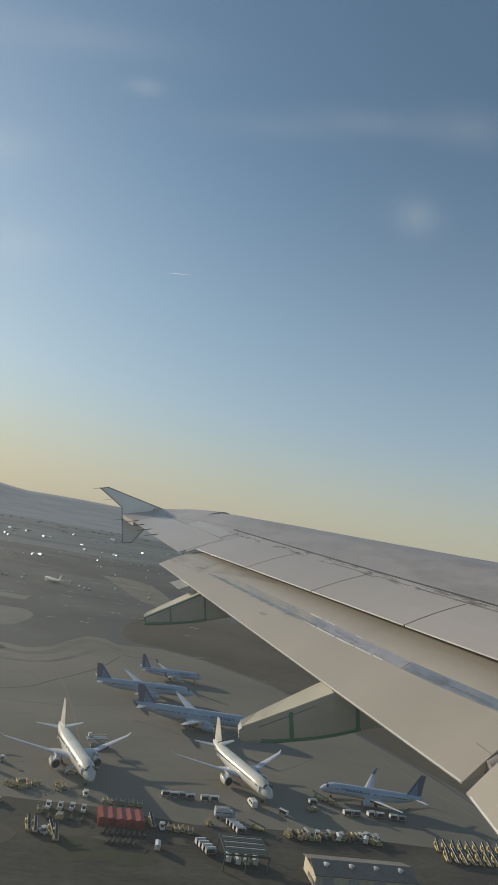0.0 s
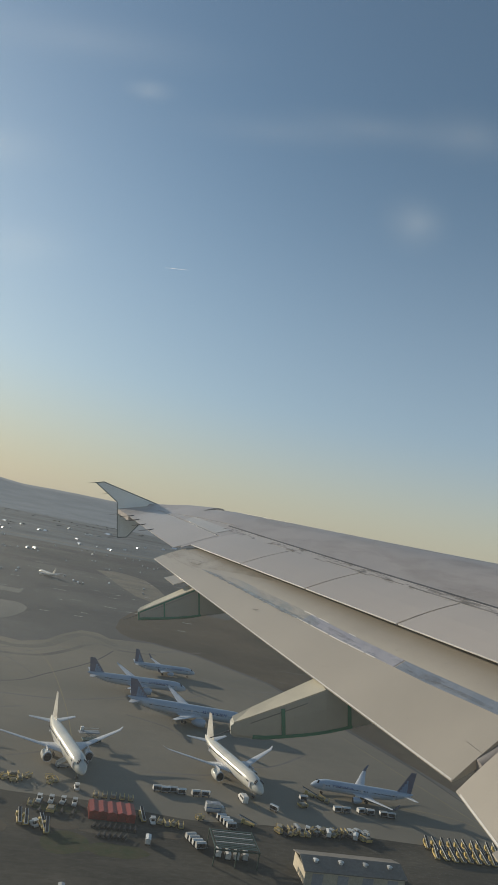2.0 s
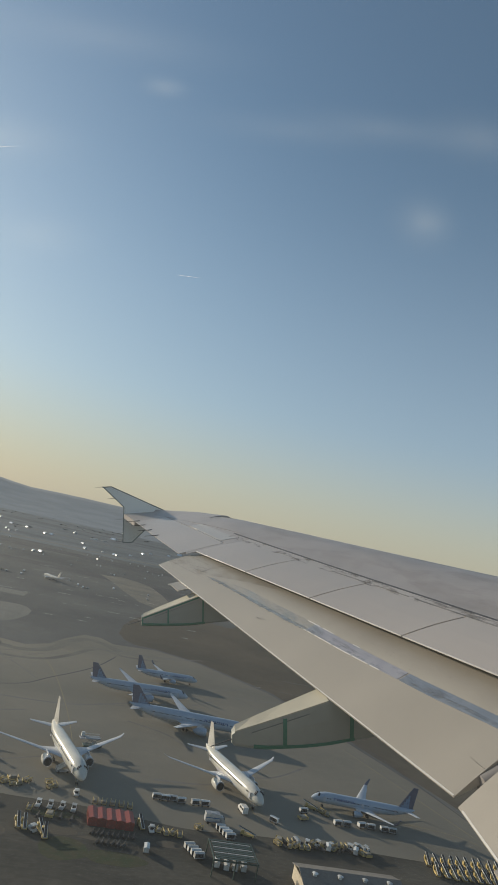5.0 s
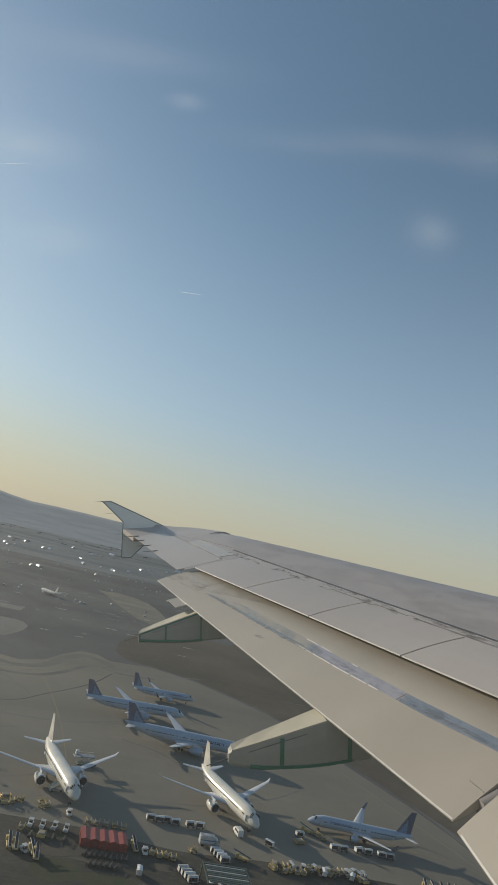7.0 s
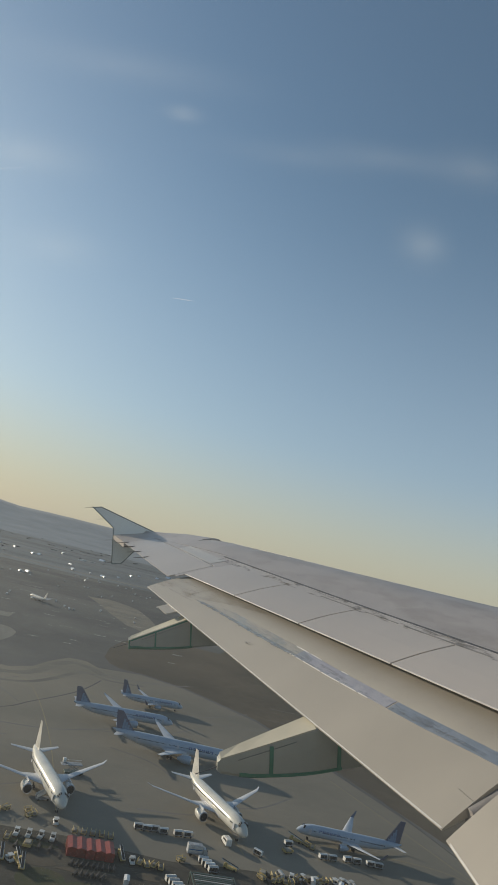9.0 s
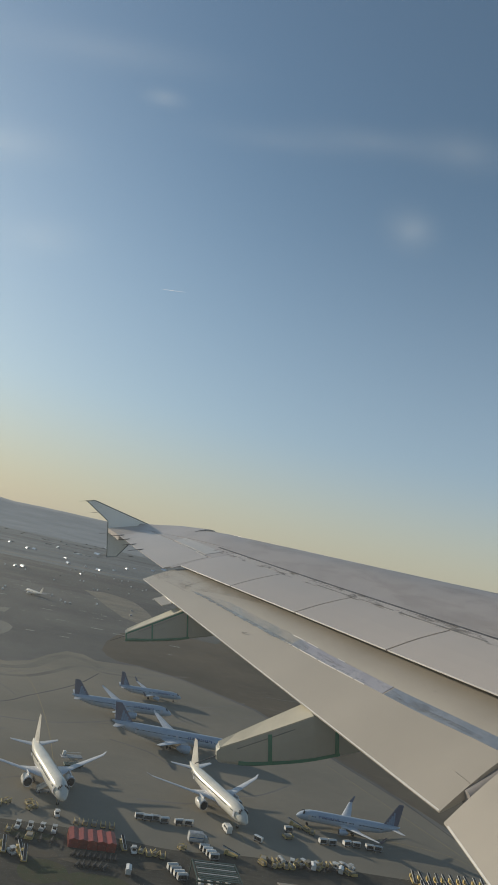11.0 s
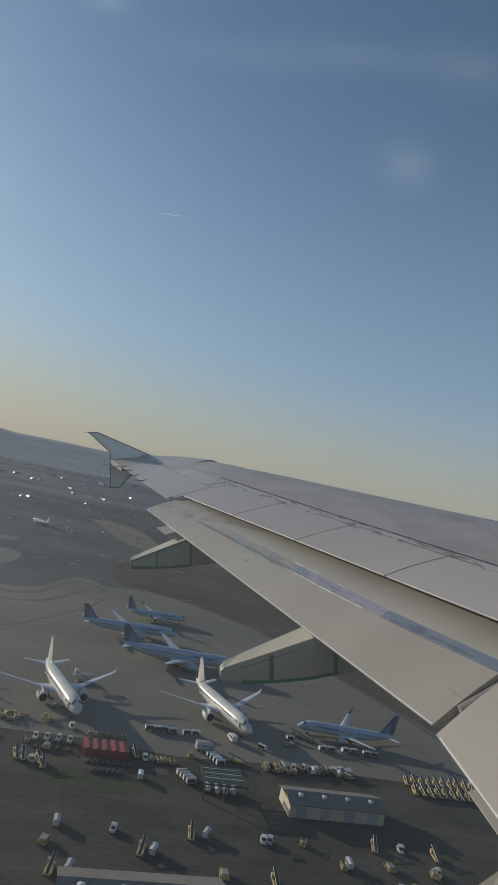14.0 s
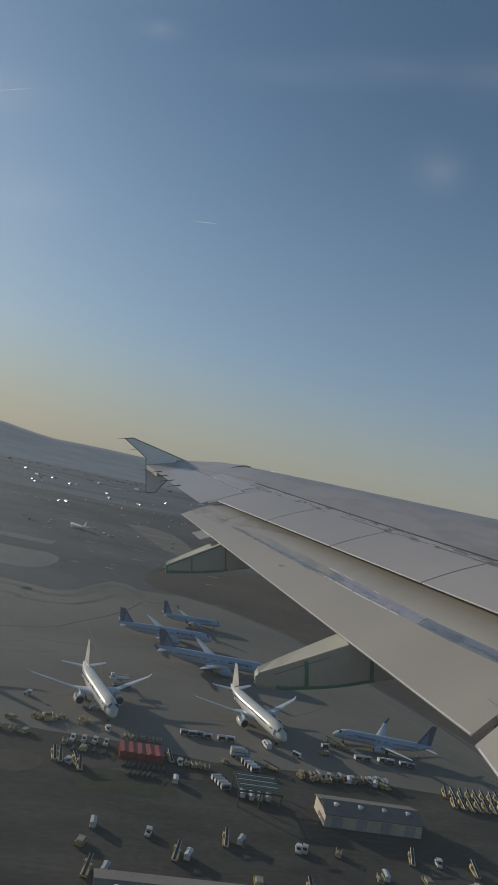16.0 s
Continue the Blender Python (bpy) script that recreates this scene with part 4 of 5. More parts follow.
        part("cockpit_window", bm, GLASS_DARK, fus, "dark cockpit glazing")
    hf = 0.19 * L if L < 50 else 0.125 * L + 0.4
    z0 = zc + 0.85 * r
    fin = part("fin", blade(((-0.335 * L, 0, z0), (-0.478 * L, 0, z0 - 0.1)), ((-0.455 * L, 0, z0 + hf), (-0.505 * L, 0, z0 + hf)), 0.24, 0.10), fin_paint, root, "dark blue fin with a pale globe pattern" if titles else "cream fin")
    if titles:
        for s in (1, -1):
            bm = bmesh.new()
            for k in range(4):
                u = 0.10 + 0.2 * k
                xa = -0.352 * L - (0.105 * L) * u * 0.9
                box(xa - 0.017 * L, xa, s * 0.255 - 0.02, s * 0.255 + 0.02, z0 + 0.05, z0 + hf * (0.14 + 0.15 * k), bm=bm)
            part("globe_pattern", bm, PLANE_LIGHT, fin, "pale blue globe lines")
    ng = part("nose_gear", rod((0.385 * L, 0, 0.45), (0.385 * L, 0, zc - 0.7 * r), 0.11, 0.14), STEEL, root)
    for dy in (-0.25, 0.25):
        wh = part("wheel", lathe([(-0.13, 0.35, 0), (-0.1, 0.42, 0), (0.1, 0.42, 0), (0.13, 0.35, 0)], 12, "y"), TYRE, ng)
        wh.data.transform(Matrix.Translation((0.385 * L, dy, 0.45)))
    return root


def set_down(ob, nose, heading, L):
    """Puts an airliner so that its nose stands at the point, facing the heading."""
    h = radians(heading)
    ob.matrix_world = pose(nose[0] - L / 2 * math.cos(h), nose[1] - L / 2 * math.sin(h), 0.05, 0, 0, heading)


OLD_APRON = mat("oily_old_asphalt", (0.052, 0.049, 0.041), (0.092, 0.083, 0.066), 0.9, scale=0.05, detail=9, fine=0.2, stretch=(0.5, 1.3, 1), spec=0.2)
sheet("pavement_service_road", smooth_outline([(-420, 212), (-60, 211), (-8, 210), (14, 209.5), (32, 206), (48, 204), (70, 206), (110, 205), (178, 196), (214, 151), (320, 66), (100, 62), (-420, 62)]), 0.054, OLD_APRON, "dark oil-stained asphalt of the vehicle park", "pavement")

stand = "airliners parked on the apron"
p1 = airliner("airliner", 45.5, 2.7, 47.5, "twin-engined airliner parked nose-out on the apron, hull painted in sunlit cream", stand, True, False, None, FIN_CREAM, 0.12, False)
set_down(p1, (10.8, 218.8), -71.0, 45.5)
p4 = copy_thing(p1, pose(0, 0, 0))
set_down(p4, (72.0, 220.0), -71.5, 45.5)
p3 = airliner("airliner", 58, 2.7, 50, "large airliner with a blue fin, hull painted in shaded blue-grey", stand, True, False, PLANE_SHADE)
set_down(p3, (84.6, 298), -4, 58)
p2 = airliner("airliner", 52, 2.5, 46, "long airliner parked behind others on the apron, hull painted in shaded blue-grey", stand, True, False, PLANE_SHADE)
set_down(p2, (59.1, 339.2), 4.4, 52)
side = airliner("airliner", 40.5, 2.0, 36, "narrow-body airliner painted in shaded blue-grey with dark winglets and blue tail", stand, False, True, PLANE_SHADE)
set_down(side, (95.3, 236.7), 174.5, 40.5)
p5 = airliner("airliner", 37.5, 2.0, 34, "small narrow-body airliner painted in shaded blue-grey with a dark blue fin", stand, False, True, PLANE_SHADE)
set_down(p5, (69.9, 381.7), 4.8, 37.5)
p6 = copy_thing(p1, pose(0, 0, 0))
tagged(p6, "white airliner taxiing far out on the airfield")
set_down(p6, (-66, 756), 128, 45.5)
p6.matrix_world = p6.matrix_world @ Matrix.Scale(0.7, 4)
for x, y, h in ((-118, 228, -72), (-55, 226, -72)):
    q = copy_thing(p1, pose(0, 0, 0))
    set_down(q, (x, y), h, 45.5)


# ---------------------------------------------------------------- apron vehicles
def wheels(root, xs, w, r=0.35):
    for x in xs:
        for s in (1, -1):
            wh = part("wheel", lathe([(-0.12, r * 0.85, 0), (-0.08, r, 0), (0.08, r, 0), (0.12, r * 0.85, 0)], 10, "y"), TYRE, root)
            wh.data.transform(Matrix.Translation((x, s * w, r)))


def baggage_cart():
    root = thing("baggage_cart", "white covered baggage cart on the apron", "baggage cart", "baggage carts")
    part("deck", box(-1.5, 1.5, -0.75, 0.75, 0.45, 0.62, 0.03), V_GREY, root)
    for x in (-1.45, 1.45):
        part("end_wall", box(x - 0.04, x + 0.04, -0.72, 0.72, 0.62, 1.75, 0.01), V_WHITE, root)
    part("roof", loft([[(x, -0.8, 1.75), (x, 0, 1.95), (x, 0.8, 1.75), (x, 0, 1.88)] for x in (-1.55, 1.55)]), V_WHITE, root, "white cart roof")
    for y in (-0.70, 0.66):
        for x in (-1.40, 0.05):
            part("curtain", box(x, x + (0.95 if y < 0 else 0.6), y, y + 0.04, 0.64, 1.70), CURTAIN, root, "dark side curtain")
    part("bags", box(-1.2, 1.1, -0.5, 0.6, 0.62, 1.35, 0.12), TYRE, root, "dark bags inside")
    part("tow_bar", rod((1.5, 0, 0.5), (2.4, 0, 0.35), 0.04), STEEL, root)
    wheels(root, (-1.0, 1.0), 0.62, 0.28)
    return root


def tug():
    root = thing("baggage_tug", "white baggage tug with an open cab", "baggage tug", "baggage tugs")
    part("chassis", box(-1.5, 1.5, -0.75, 0.75, 0.35, 0.85, 0.08), V_WHITE, root)
    part("bonnet", box(0.45, 1.45, -0.65, 0.65, 0.85, 1.15, 0.08), V_WHITE, root)
    part("seat", box(-0.6, -0.1, -0.5, 0.5, 0.85, 1.3, 0.05), TYRE, root)
    for x in (-0.9, 0.35):
        for y in (-0.62, 0.62):
            part("cab_post", rod((x, y, 0.85), (x, y, 1.95), 0.04), V_WHITE, root)
    part("cab_roof", box(-1.05, 0.5, -0.72, 0.72, 1.93, 2.03, 0.03), V_WHITE, root)
    wheels(root, (-1.0, 1.0), 0.72)
    return root


def truck():
    root = thing("service_truck", "white box-bodied service truck on the apron", "truck", "service trucks")
    part("chassis", box(-3.2, 3.2, -0.9, 0.9, 0.55, 0.8), STEEL, root)
    part("cab", loft([[(x, y, z) for y, z in ((-1.1, 0.6), (1.1, 0.6), (1.1, t), (-1.1, t))] for x, t in ((1.7, 2.4), (2.6, 2.35), (3.2, 1.6), (3.3, 1.1))]), V_WHITE, root)
    part("windscreen", box(2.62, 3.12, -0.95, 0.95, 1.62, 2.2, 0.05), GLASS_DARK, root)
    part("cargo_box", box(-3.3, 1.5, -1.2, 1.2, 0.85, 3.1, 0.04), V_WHITE, root)
    part("side_skirt", box(-3.25, 1.45, -1.215, 1.215, 0.86, 1.25), V_GREY, root)
    part("rear_door", box(-3.33, -3.3, -1.0, 1.0, 0.95, 2.95), V_GREY, root)
    part("side_stripe", box(-3.2, 1.4, -1.212, 1.212, 1.9, 2.15), V_BLUE, root, "dark blue stripe")
    part("roof_hatch", box(-1.6, 0.2, -0.7, 0.7, 3.1, 3.22, 0.02), V_GREY, root)
    part("roof_rail", box(-3.2, 1.4, -1.22, 1.22, 3.1, 3.16), V_GREY, root)
    wheels(root, (-2.2, 2.2), 1.0, 0.48)
    return root


def red_container():
    root = thing("freight_container", "dull red ribbed freight container", "container", "red containers")
    part("body", box(-1.3, 1.3, -3.6, 3.6, 0.0, 2.2, 0.04), V_RED, root)
    for k in range(9):
        y = -3.4 + k * 0.85
        part("rib", box(-1.36, 1.36, y - 0.05, y + 0.05, 0.2, 2.23), V_RED, root)
    part("roof", loft([[(-1.35, y, 2.22), (0, y, 2.55), (1.35, y, 2.22)] for y in (-3.65, 3.65)]), V_RED, root)
    return root


def loader():
    root = thing("belt_loader", "ochre belt loader with a raised conveyor", "belt loader", "belt loaders")
    part("chassis", box(-2.2, 2.2, -0.8, 0.8, 0.4, 0.95, 0.06), V_YELLOW, root)
    part("conveyor", loft([[(x, -0.45, z), (x, 0.45, z), (x, 0.45, z + 0.22), (x, -0.45, z + 0.22)] for x, z in ((-2.8, 0.95), (3.0, 2.3))]), V_WHITE, root, "pale sloping conveyor")
    part("belt", loft([[(x, -0.33, z), (x, 0.33, z), (x, 0.33, z + 0.02), (x, -0.33, z + 0.02)] for x, z in ((-2.78, 1.18), (2.98, 2.52))]), TYRE, root)
    part("cab", box(0.9, 1.9, 0.4, 1.0, 0.95, 1.9, 0.05), V_YELLOW, root)
    part("strut", rod((1.2, 0, 0.9), (1.4, 0, 1.95), 0.07), STEEL, root)
    wheels(root, (-1.5, 1.5), 0.75)
    return root


def dolly():
    root = thing("cargo_dolly", "ochre flat cargo dolly with rollers", "dolly", "cargo dollies")
    part("frame", box(-1.7, 1.7, -1.2, 1.2, 0.42, 0.56, 0.02), V_YELLOW, root)
    for k in range(7):
        part("roller", rod((-1.5 + 0.5 * k, -1.05, 0.6), (-1.5 + 0.5 * k, 1.05, 0.6), 0.05, n=6), STEEL, root)
    for x in (-1.65, 1.65):
        part("end_rail", box(x - 0.04, x + 0.04, -1.15, 1.15, 0.56, 1.15), V_YELLOW, root)
    part("load", box(-1.1, 1.1, -0.85, 0.85, 0.66, 1.35, 0.08), TARP, root, "tan covered load")
    wheels(root, (-1.1, 1.1), 0.95, 0.26)
    return root


def stairs():
    root = thing("passenger_stairs", "white mobile passenger stairs", "passenger stairs", "passenger stairs")
    part("chassis", box(-2.6, 2.0, -0.9, 0.9, 0.4, 0.8), V_GREY, root)
    for s in (1, -1):
        part("side_panel", loft([[(-2.6, s * 0.8 + d, 0.8), (2.2, s * 0.8 + d, 3.4), (2.2, s * 0.8 + d, 4.5), (-2.6, s * 0.8 + d, 1.8)] for d in (-0.04, 0.04)]), V_WHITE, root)
    for k in range(13):
        part("step", box(-2.5 + 0.36 * k, -2.14 + 0.36 * k, -0.75, 0.75, 0.78 + 0.2 * k, 0.84 + 0.2 * k), STEEL, root)
    part("leg", rod((1.8, 0, 0.8), (1.9, 0, 3.2), 0.12), STEEL, root)
    wheels(root, (-1.8, 1.3), 0.8, 0.38)
    return root


def car(paint, label):
    root = thing("parked_car", label, "car", "parked cars")
    part("body", loft([[(x, -w, z0), (x, w, z0), (x, w, z1), (x, -w, z1)] for x, w, z0, z1 in ((-2.2, 0.8, 0.4, 0.85), (-2.0, 0.88, 0.25, 0.95), (2.0, 0.88, 0.25, 0.85), (2.25, 0.75, 0.4, 0.7))]), paint, root)
    part("cabin", loft([[(x, -w, 0.9), (x, w, 0.9), (x, w * 0.85, z1), (x, -w * 0.85, z1)] for x, w, z1 in ((-1.8, 0.8, 1.0), (-1.1, 0.8, 1.42), (0.4, 0.8, 1.42), (1.2, 0.8, 0.95))]), GLASS_DARK, root)
    wheels(root, (-1.35, 1.35), 0.8, 0.32)
    return root


def van():
    root = thing("service_van", "small white service van on the apron", "van", "service vans")
    part("body", loft([[(x, -w, 0.4), (x, w, 0.4), (x, w, 1.2), (x, w * 0.94, t), (x, -w * 0.94, t), (x, -w, 1.2)] for x, w, t in ((-2.4, 0.92, 2.25), (-2.3, 1.0, 2.4), (0.9, 1.0, 2.4), (1.5, 1.0, 1.9), (2.3, 0.95, 1.35), (2.5, 0.85, 1.25))]), V_WHITE, root)
    part("windscreen", loft([[(x, -0.8, z), (x, 0.8, z), (x, 0.8, z + 0.04), (x, -0.8, z + 0.04)] for x, z in ((0.98, 2.36), (1.52, 1.90))]), GLASS_DARK, root)
    for y in (-1.01, 0.98):
        part("side_window", box(-0.6, 0.8, y, y + 0.03, 1.35, 1.95), GLASS_DARK, root)
        part("rear_window", box(-2.1, -0.8, y, y + 0.03, 1.35, 1.95), GLASS_DARK, root)
    part("roof_beacon", lathe([(2.4, 0.12, 0), (2.55, 0.09, 0)], 8, "z"), V_YELLOW, root)
    wheels(root, (-1.5, 1.5), 0.9, 0.36)
    return root


def rack():
    root = thing("roller_rack", "yellow open-framed roller rack for cargo", "cargo rack", "cargo racks")
    part("frame", box(-1.3, 1.3, -0.8, 0.8, 0.40, 0.52, 0.02), V_YELLOW, root)
    for x in (-1.2, 1.2):
        for y in (-0.72, 0.72):
            part("post", box(x - 0.06, x + 0.06, y - 0.06, y + 0.06, 0.52, 1.30), V_YELLOW, root)
    for y in (-0.72, 0.72):
        part("top_rail", box(-1.26, 1.26, y - 0.07, y + 0.07, 1.30, 1.42), V_YELLOW, root)
        part("brace", rod((-1.2, y, 0.55), (1.2, y, 1.3), 0.05, n=6), V_YELLOW, root)
    for k in range(5):
        part("roller", rod((-1.0 + 0.5 * k, -0.7, 0.58), (-1.0 + 0.5 * k, 0.7, 0.58), 0.06, n=6), STEEL, root)
    part("load", box(-0.8, 0.7, -0.5, 0.5, 0.65, 1.15, 0.1), TARP, root, "tan covered load")
    part("tow_bar", rod((1.3, 0, 0.45), (2.2, 0, 0.3), 0.04), STEEL, root)
    wheels(root, (-0.9, 0.9), 0.7, 0.25)
    return root


def trestle():
    root = thing("storage_trestle", "low dark steel storage trestle", "trestle", "storage trestles")
    part("top_bar", box(-1.5, 1.5, -0.12, 0.12, 0.85, 0.98), RUST, root)
    for x in (-1.2, 1.2):
        for y in (-0.45, 0.45):
            part("leg", rod((x, y, 0.0), (x, y * 0.15, 0.88), 0.05, n=6), RUST, root)
    part("crate", box(-1.0, 0.9, -0.4, 0.4, 0.02, 0.6, 0.03), CURTAIN, root, "dark crate beneath")
    return root


made = {"cart": baggage_cart(), "tug": tug(), "truck": truck(), "red": red_container(), "loader": loader(), "dolly": dolly(), "stairs": stairs(), "van": van(), "rack": rack(), "trestle": trestle()}
used = set()


def put(kind, x, y, heading):
    m = pose(x, y, 0.05, 0, 0, heading)
    if kind not in used:
        used.add(kind)
        made[kind].matrix_world = m
        return made[kind]
    return copy_thing(made[kind], m)


rng = random.Random(3)
jit = lambda s: rng.uniform(-s, s)
for k in range(4):
    put("tug", -1.2 + 3.5 * k, 205.4 + jit(0.3), 262 + jit(6))
for k in range(4):
    put(("trestle", "dolly", "trestle", "trestle")[k], -0.5 + 3.2 * k, 199.5 + jit(0.6), 85 + jit(10))
put("rack", -3.4, 202.6, 85)
for k in range(5):
    put("red", 14.9 + 2.75 * k, 201.4 + jit(0.2), 3 + jit(1))
    put("rack", 15.6 + 2.75 * k, 212.6 + jit(0.3), 85 + jit(8))
for k in range(9):
    put("trestle", 15.4 + 1.5 * k, 193.6 + jit(0.25), 75 + jit(8))
for k in range(6):
    put("trestle", 16.8 + 1.5 * k, 188.6 + jit(0.3), 70 + jit(8))
put("loader", 29.8, 201.0, 100)
put("tug", 32.8, 199.2, 95)
for x, y, h in ((35.2, 199.6, 70), (37.2, 198.6, 95), (39.4, 199.0, 60), (41.4, 198.3, 85), (48.2, 205.0, 30)):
    put("rack", x, y, h)
put("cart", 30.7, 187.4, 85)
for x, y, h in ((-11, 221, 20), (-8.6, 218.4, 100), (-6.4, 220.6, 60), (-10.2, 216.6, 15), (-13, 217.6, 45), (0.4, 221.6, 30), (2.2, 219.8, 110), (1.0, 218.4, 60), (-15, 219, 70)):
    put(rng.choice(("rack", "rack", "dolly")), x, y, h)
put("tug", 9.4, 216.0, 100)
for x, y in ((35.9, 222.0), (38.7, 221.7), (41.2, 222.2), (44.2, 221.5), (49.2, 221.6), (52.6, 221.9), (101, 222), (104.5, 222.2), (110.5, 223), (114, 222.8), (119, 222.3), (122, 222)):
    put("cart", x, y, 8 + jit(10))
put("van", 65.9, 221.6, 100)
put("loader", 94.2, 232.6, 150)
put("rack", 97.6, 230.4, 120)
put("rack", 99.4, 228.6, 60)
put("dolly", 88.2, 222.8, 20)
put("loader", 63.8, 204.6, 160)
put("truck", 54.0, 210.4, 2)
for k in range(4):
    put("cart", 55.4 + 0.75 * k, 206.2 - 1.7 * k, 6 + jit(3))
for k in range(4):
    put("cart", 43.6 + 0.75 * k, 192.0 - 1.6 * k, 12 + jit(3))
for x, y, h in ((-5.2, 192.6, 100), (-3.4, 192.0, 97), (1.4, 190.6, 110), (2.6, 188.6, 95)):
    put("loader", x, y, h)
put("tug", -1.0, 190.4, 130)
for k in range(34):
    put(rng.choice(("rack", "tug", "rack", "dolly", "trestle", "cart")), 73.4 + 0.95 * k + jit(0.3), 201.0 + 0.07 * k + 2.4 * (k % 2) + jit(0.7), 80 + jit(50))
for k in range(12):
    put("loader", 126 + 2.9 * k, 203 + jit(0.5), 80 + jit(6))
    put("loader", 126 + 2.9 * k, 196.5 + jit(0.5), 80 + jit(6))
for k in range(22):
    put(rng.choice(("dolly", "rack", "loader")), -16 - 4.2 * k, 206 + jit(1.6), 75 + jit(20))
for x, y in ((76, 217), (90, 228), (-20, 236), (-22, 215)):
    put(rng.choice(("dolly", "tug", "cart")), x, y, rng.uniform(0, 180))
for k in range(26):
    put(rng.choice(("dolly", "loader", "cart", "tug", "rack")), rng.uniform(-8, 112), rng.choice((144, 152, 160)) + jit(1.5), 78 + jit(16))


# sheds and hangars by the vehicle rows
def shed(x0, x1, y0, y1, h, label, wall=WALL_TAN, roof=ROOF, bays=4):
    root = thing("storage_shed", label, "shed", "storage sheds")
    t = 0.3
    for a in ((x0, x1, y0, y0 + t), (x0, x1, y1 - t, y1), (x0, x0 + t, y0 + t, y1 - t), (x1 - t, x1, y0 + t, y1 - t)):
        part("wall", box(a[0], a[1], a[2], a[3], 0.05, h), wall, root)
    ym = (y0 + y1) / 2
    part("roof", loft([[(x, y0 - 0.5, h), (x, ym, h + 1.6), (x, y1 + 0.5, h), (x, y1 + 0.5, h + 0.25), (x, ym, h + 1.85), (x, y0 - 0.5, h + 0.25)] for x in (x0 - 0.5, x1 + 0.5)]), roof, root)
    for k in range(bays):
        cx = x0 + (k + 0.5) * (x1 - x0) / bays
        part("door", box(cx - 1.6, cx + 1.6, y0 - 0.06, y0 + 0.02, 0.06, min(h - 0.5, 4)), WALL_GREY, root)
        part("vent", lathe([(h + 0.8, 0.6, 0), (h + 1.6, 0.6, 0), (h + 1.75, 0.9, 0), (h + 2.0, 0.2, 0)], 10, "z"), V_WHITE, root).data.transform(Matrix.Translation((cx, ym - 2.0, 0)))
    return root


shed(73, 103, 174, 184, 3.6, "long brown-roofed storage shed beside the vehicle rows")


def open_shelter(x0, x1, y0, y1, h):
    """An open steel frame with a slatted roof, over parked carts."""
    root = thing("open_shelter", "dark green open steel shelter with white roof slats", "shelter")
    for x in (x0, (x0 + x1) / 2, x1):
        for y in (y0, y1):
            part("post", box(x - 0.15, x + 0.15, y - 0.15, y + 0.15, 0.05, h), SHELTER, root)
    for y in (y0, y1):
        part("beam", box(x0 - 0.3, x1 + 0.3, y - 0.18, y + 0.18, h, h + 0.35), SHELTER, root)
    for x in (x0, (x0 + x1) / 2, x1):
        part("cross_beam", box(x - 0.15, x + 0.15, y0 - 0.3, y1 + 0.3, h + 0.35, h + 0.6), SHELTER, root)
    for k in range(11):
        y = y0 + (k + 0.5) * (y1 - y0) / 11
        pale = k in (3, 6, 9)
        part("roof_slat", box(x0 + 0.5, x1 - 0.5, y - (0.16 if pale else 0.3), y + (0.16 if pale else 0.3), h + 0.6, h + 0.7), V_WHITE if pale else SHELTER, root, "pale roof slat" if pale else "")
    return root


SHELTER = mat("green_steel", (0.055, 0.085, 0.07), (0.04, 0.065, 0.055), 0.5, 0.2, scale=1, fine=0.1)
open_shelter(48.2, 60.8, 179, 189.5, 4.2)
for k in range(4):
    put("cart", 50.6 + 2.6 * k, 184 + jit(0.5), 80 + jit(4))


def cargo_loader(x, y, heading):
    root = thing("cargo_loader", "teal-grey scissor-lift cargo loader beside the airliner", "cargo loader")
    part("chassis", box(-3.6, 3.6, -1.5, 1.5, 0.4, 1.0, 0.06), SHELTER, root)
    part("platform", box(-2.6, 3.4, -1.6, 1.6, 3.4, 3.65, 0.03), V_GREY, root)
    part("bridge", box(3.5, 5.4, -1.4, 1.4, 3.3, 3.5, 0.03), V_GREY, root)
    for s in (-1.2, 1.2):
        part("scissor_arm", rod((-2.4, s, 1.0), (2.8, s, 3.4), 0.12), STEEL, root)
        part("scissor_arm", rod((2.4, s, 1.0), (-2.2, s, 3.4), 0.12), STEEL, root)
        part("guard_rail", box(-2.6, 3.4, s * 1.3 - 0.04, s * 1.3 + 0.04, 4.3, 4.4), V_WHITE, root)
    part("cab", box(3.4, 4.6, -1.9, -0.9, 3.5, 5.0, 0.08), V_WHITE, root)
    wheels(root, (-2.4, 2.4), 1.3, 0.42)
    root.matrix_world = pose(x, y, 0.05, 0, 0, heading)


cargo_loader(12.6, 259, 195)
put("stairs", 4.0, 232, 20)
shed(10, 44, 126, 136, 5, "tan storage shed beside the apron")
for k, (cx, cy, a, b, m) in enumerate(((8, 184, 7, 6, GREEN_GRASS), (6, 193, 6, 2.6, GRASS), (22, 182, 9, 3.6, GREEN_GRASS), (4, 202, 7, 2.2, GREEN_GRASS), (20, 191, 9, 1.2, GRASS), (38, 193, 4, 2.0, GRASS), (-16, 188, 8, 6, GRASS))):
    pts = [(cx + a * (1 + 0.22 * noise.noise((math.cos(v) * 1.3, math.sin(v) * 1.3, cx))) * math.cos(v), cy + b * (1 + 0.3 * noise.noise((math.cos(v) * 1.3, math.sin(v) * 1.3, cy))) * math.sin(v)) for v in [2 * math.pi * k / 24 for k in range(24)]]
    sheet("grass_patch", pts, 0.064 + 0.004 * k, m, "small worn patch of winter grass by the vehicle park", "grass", 0.05)

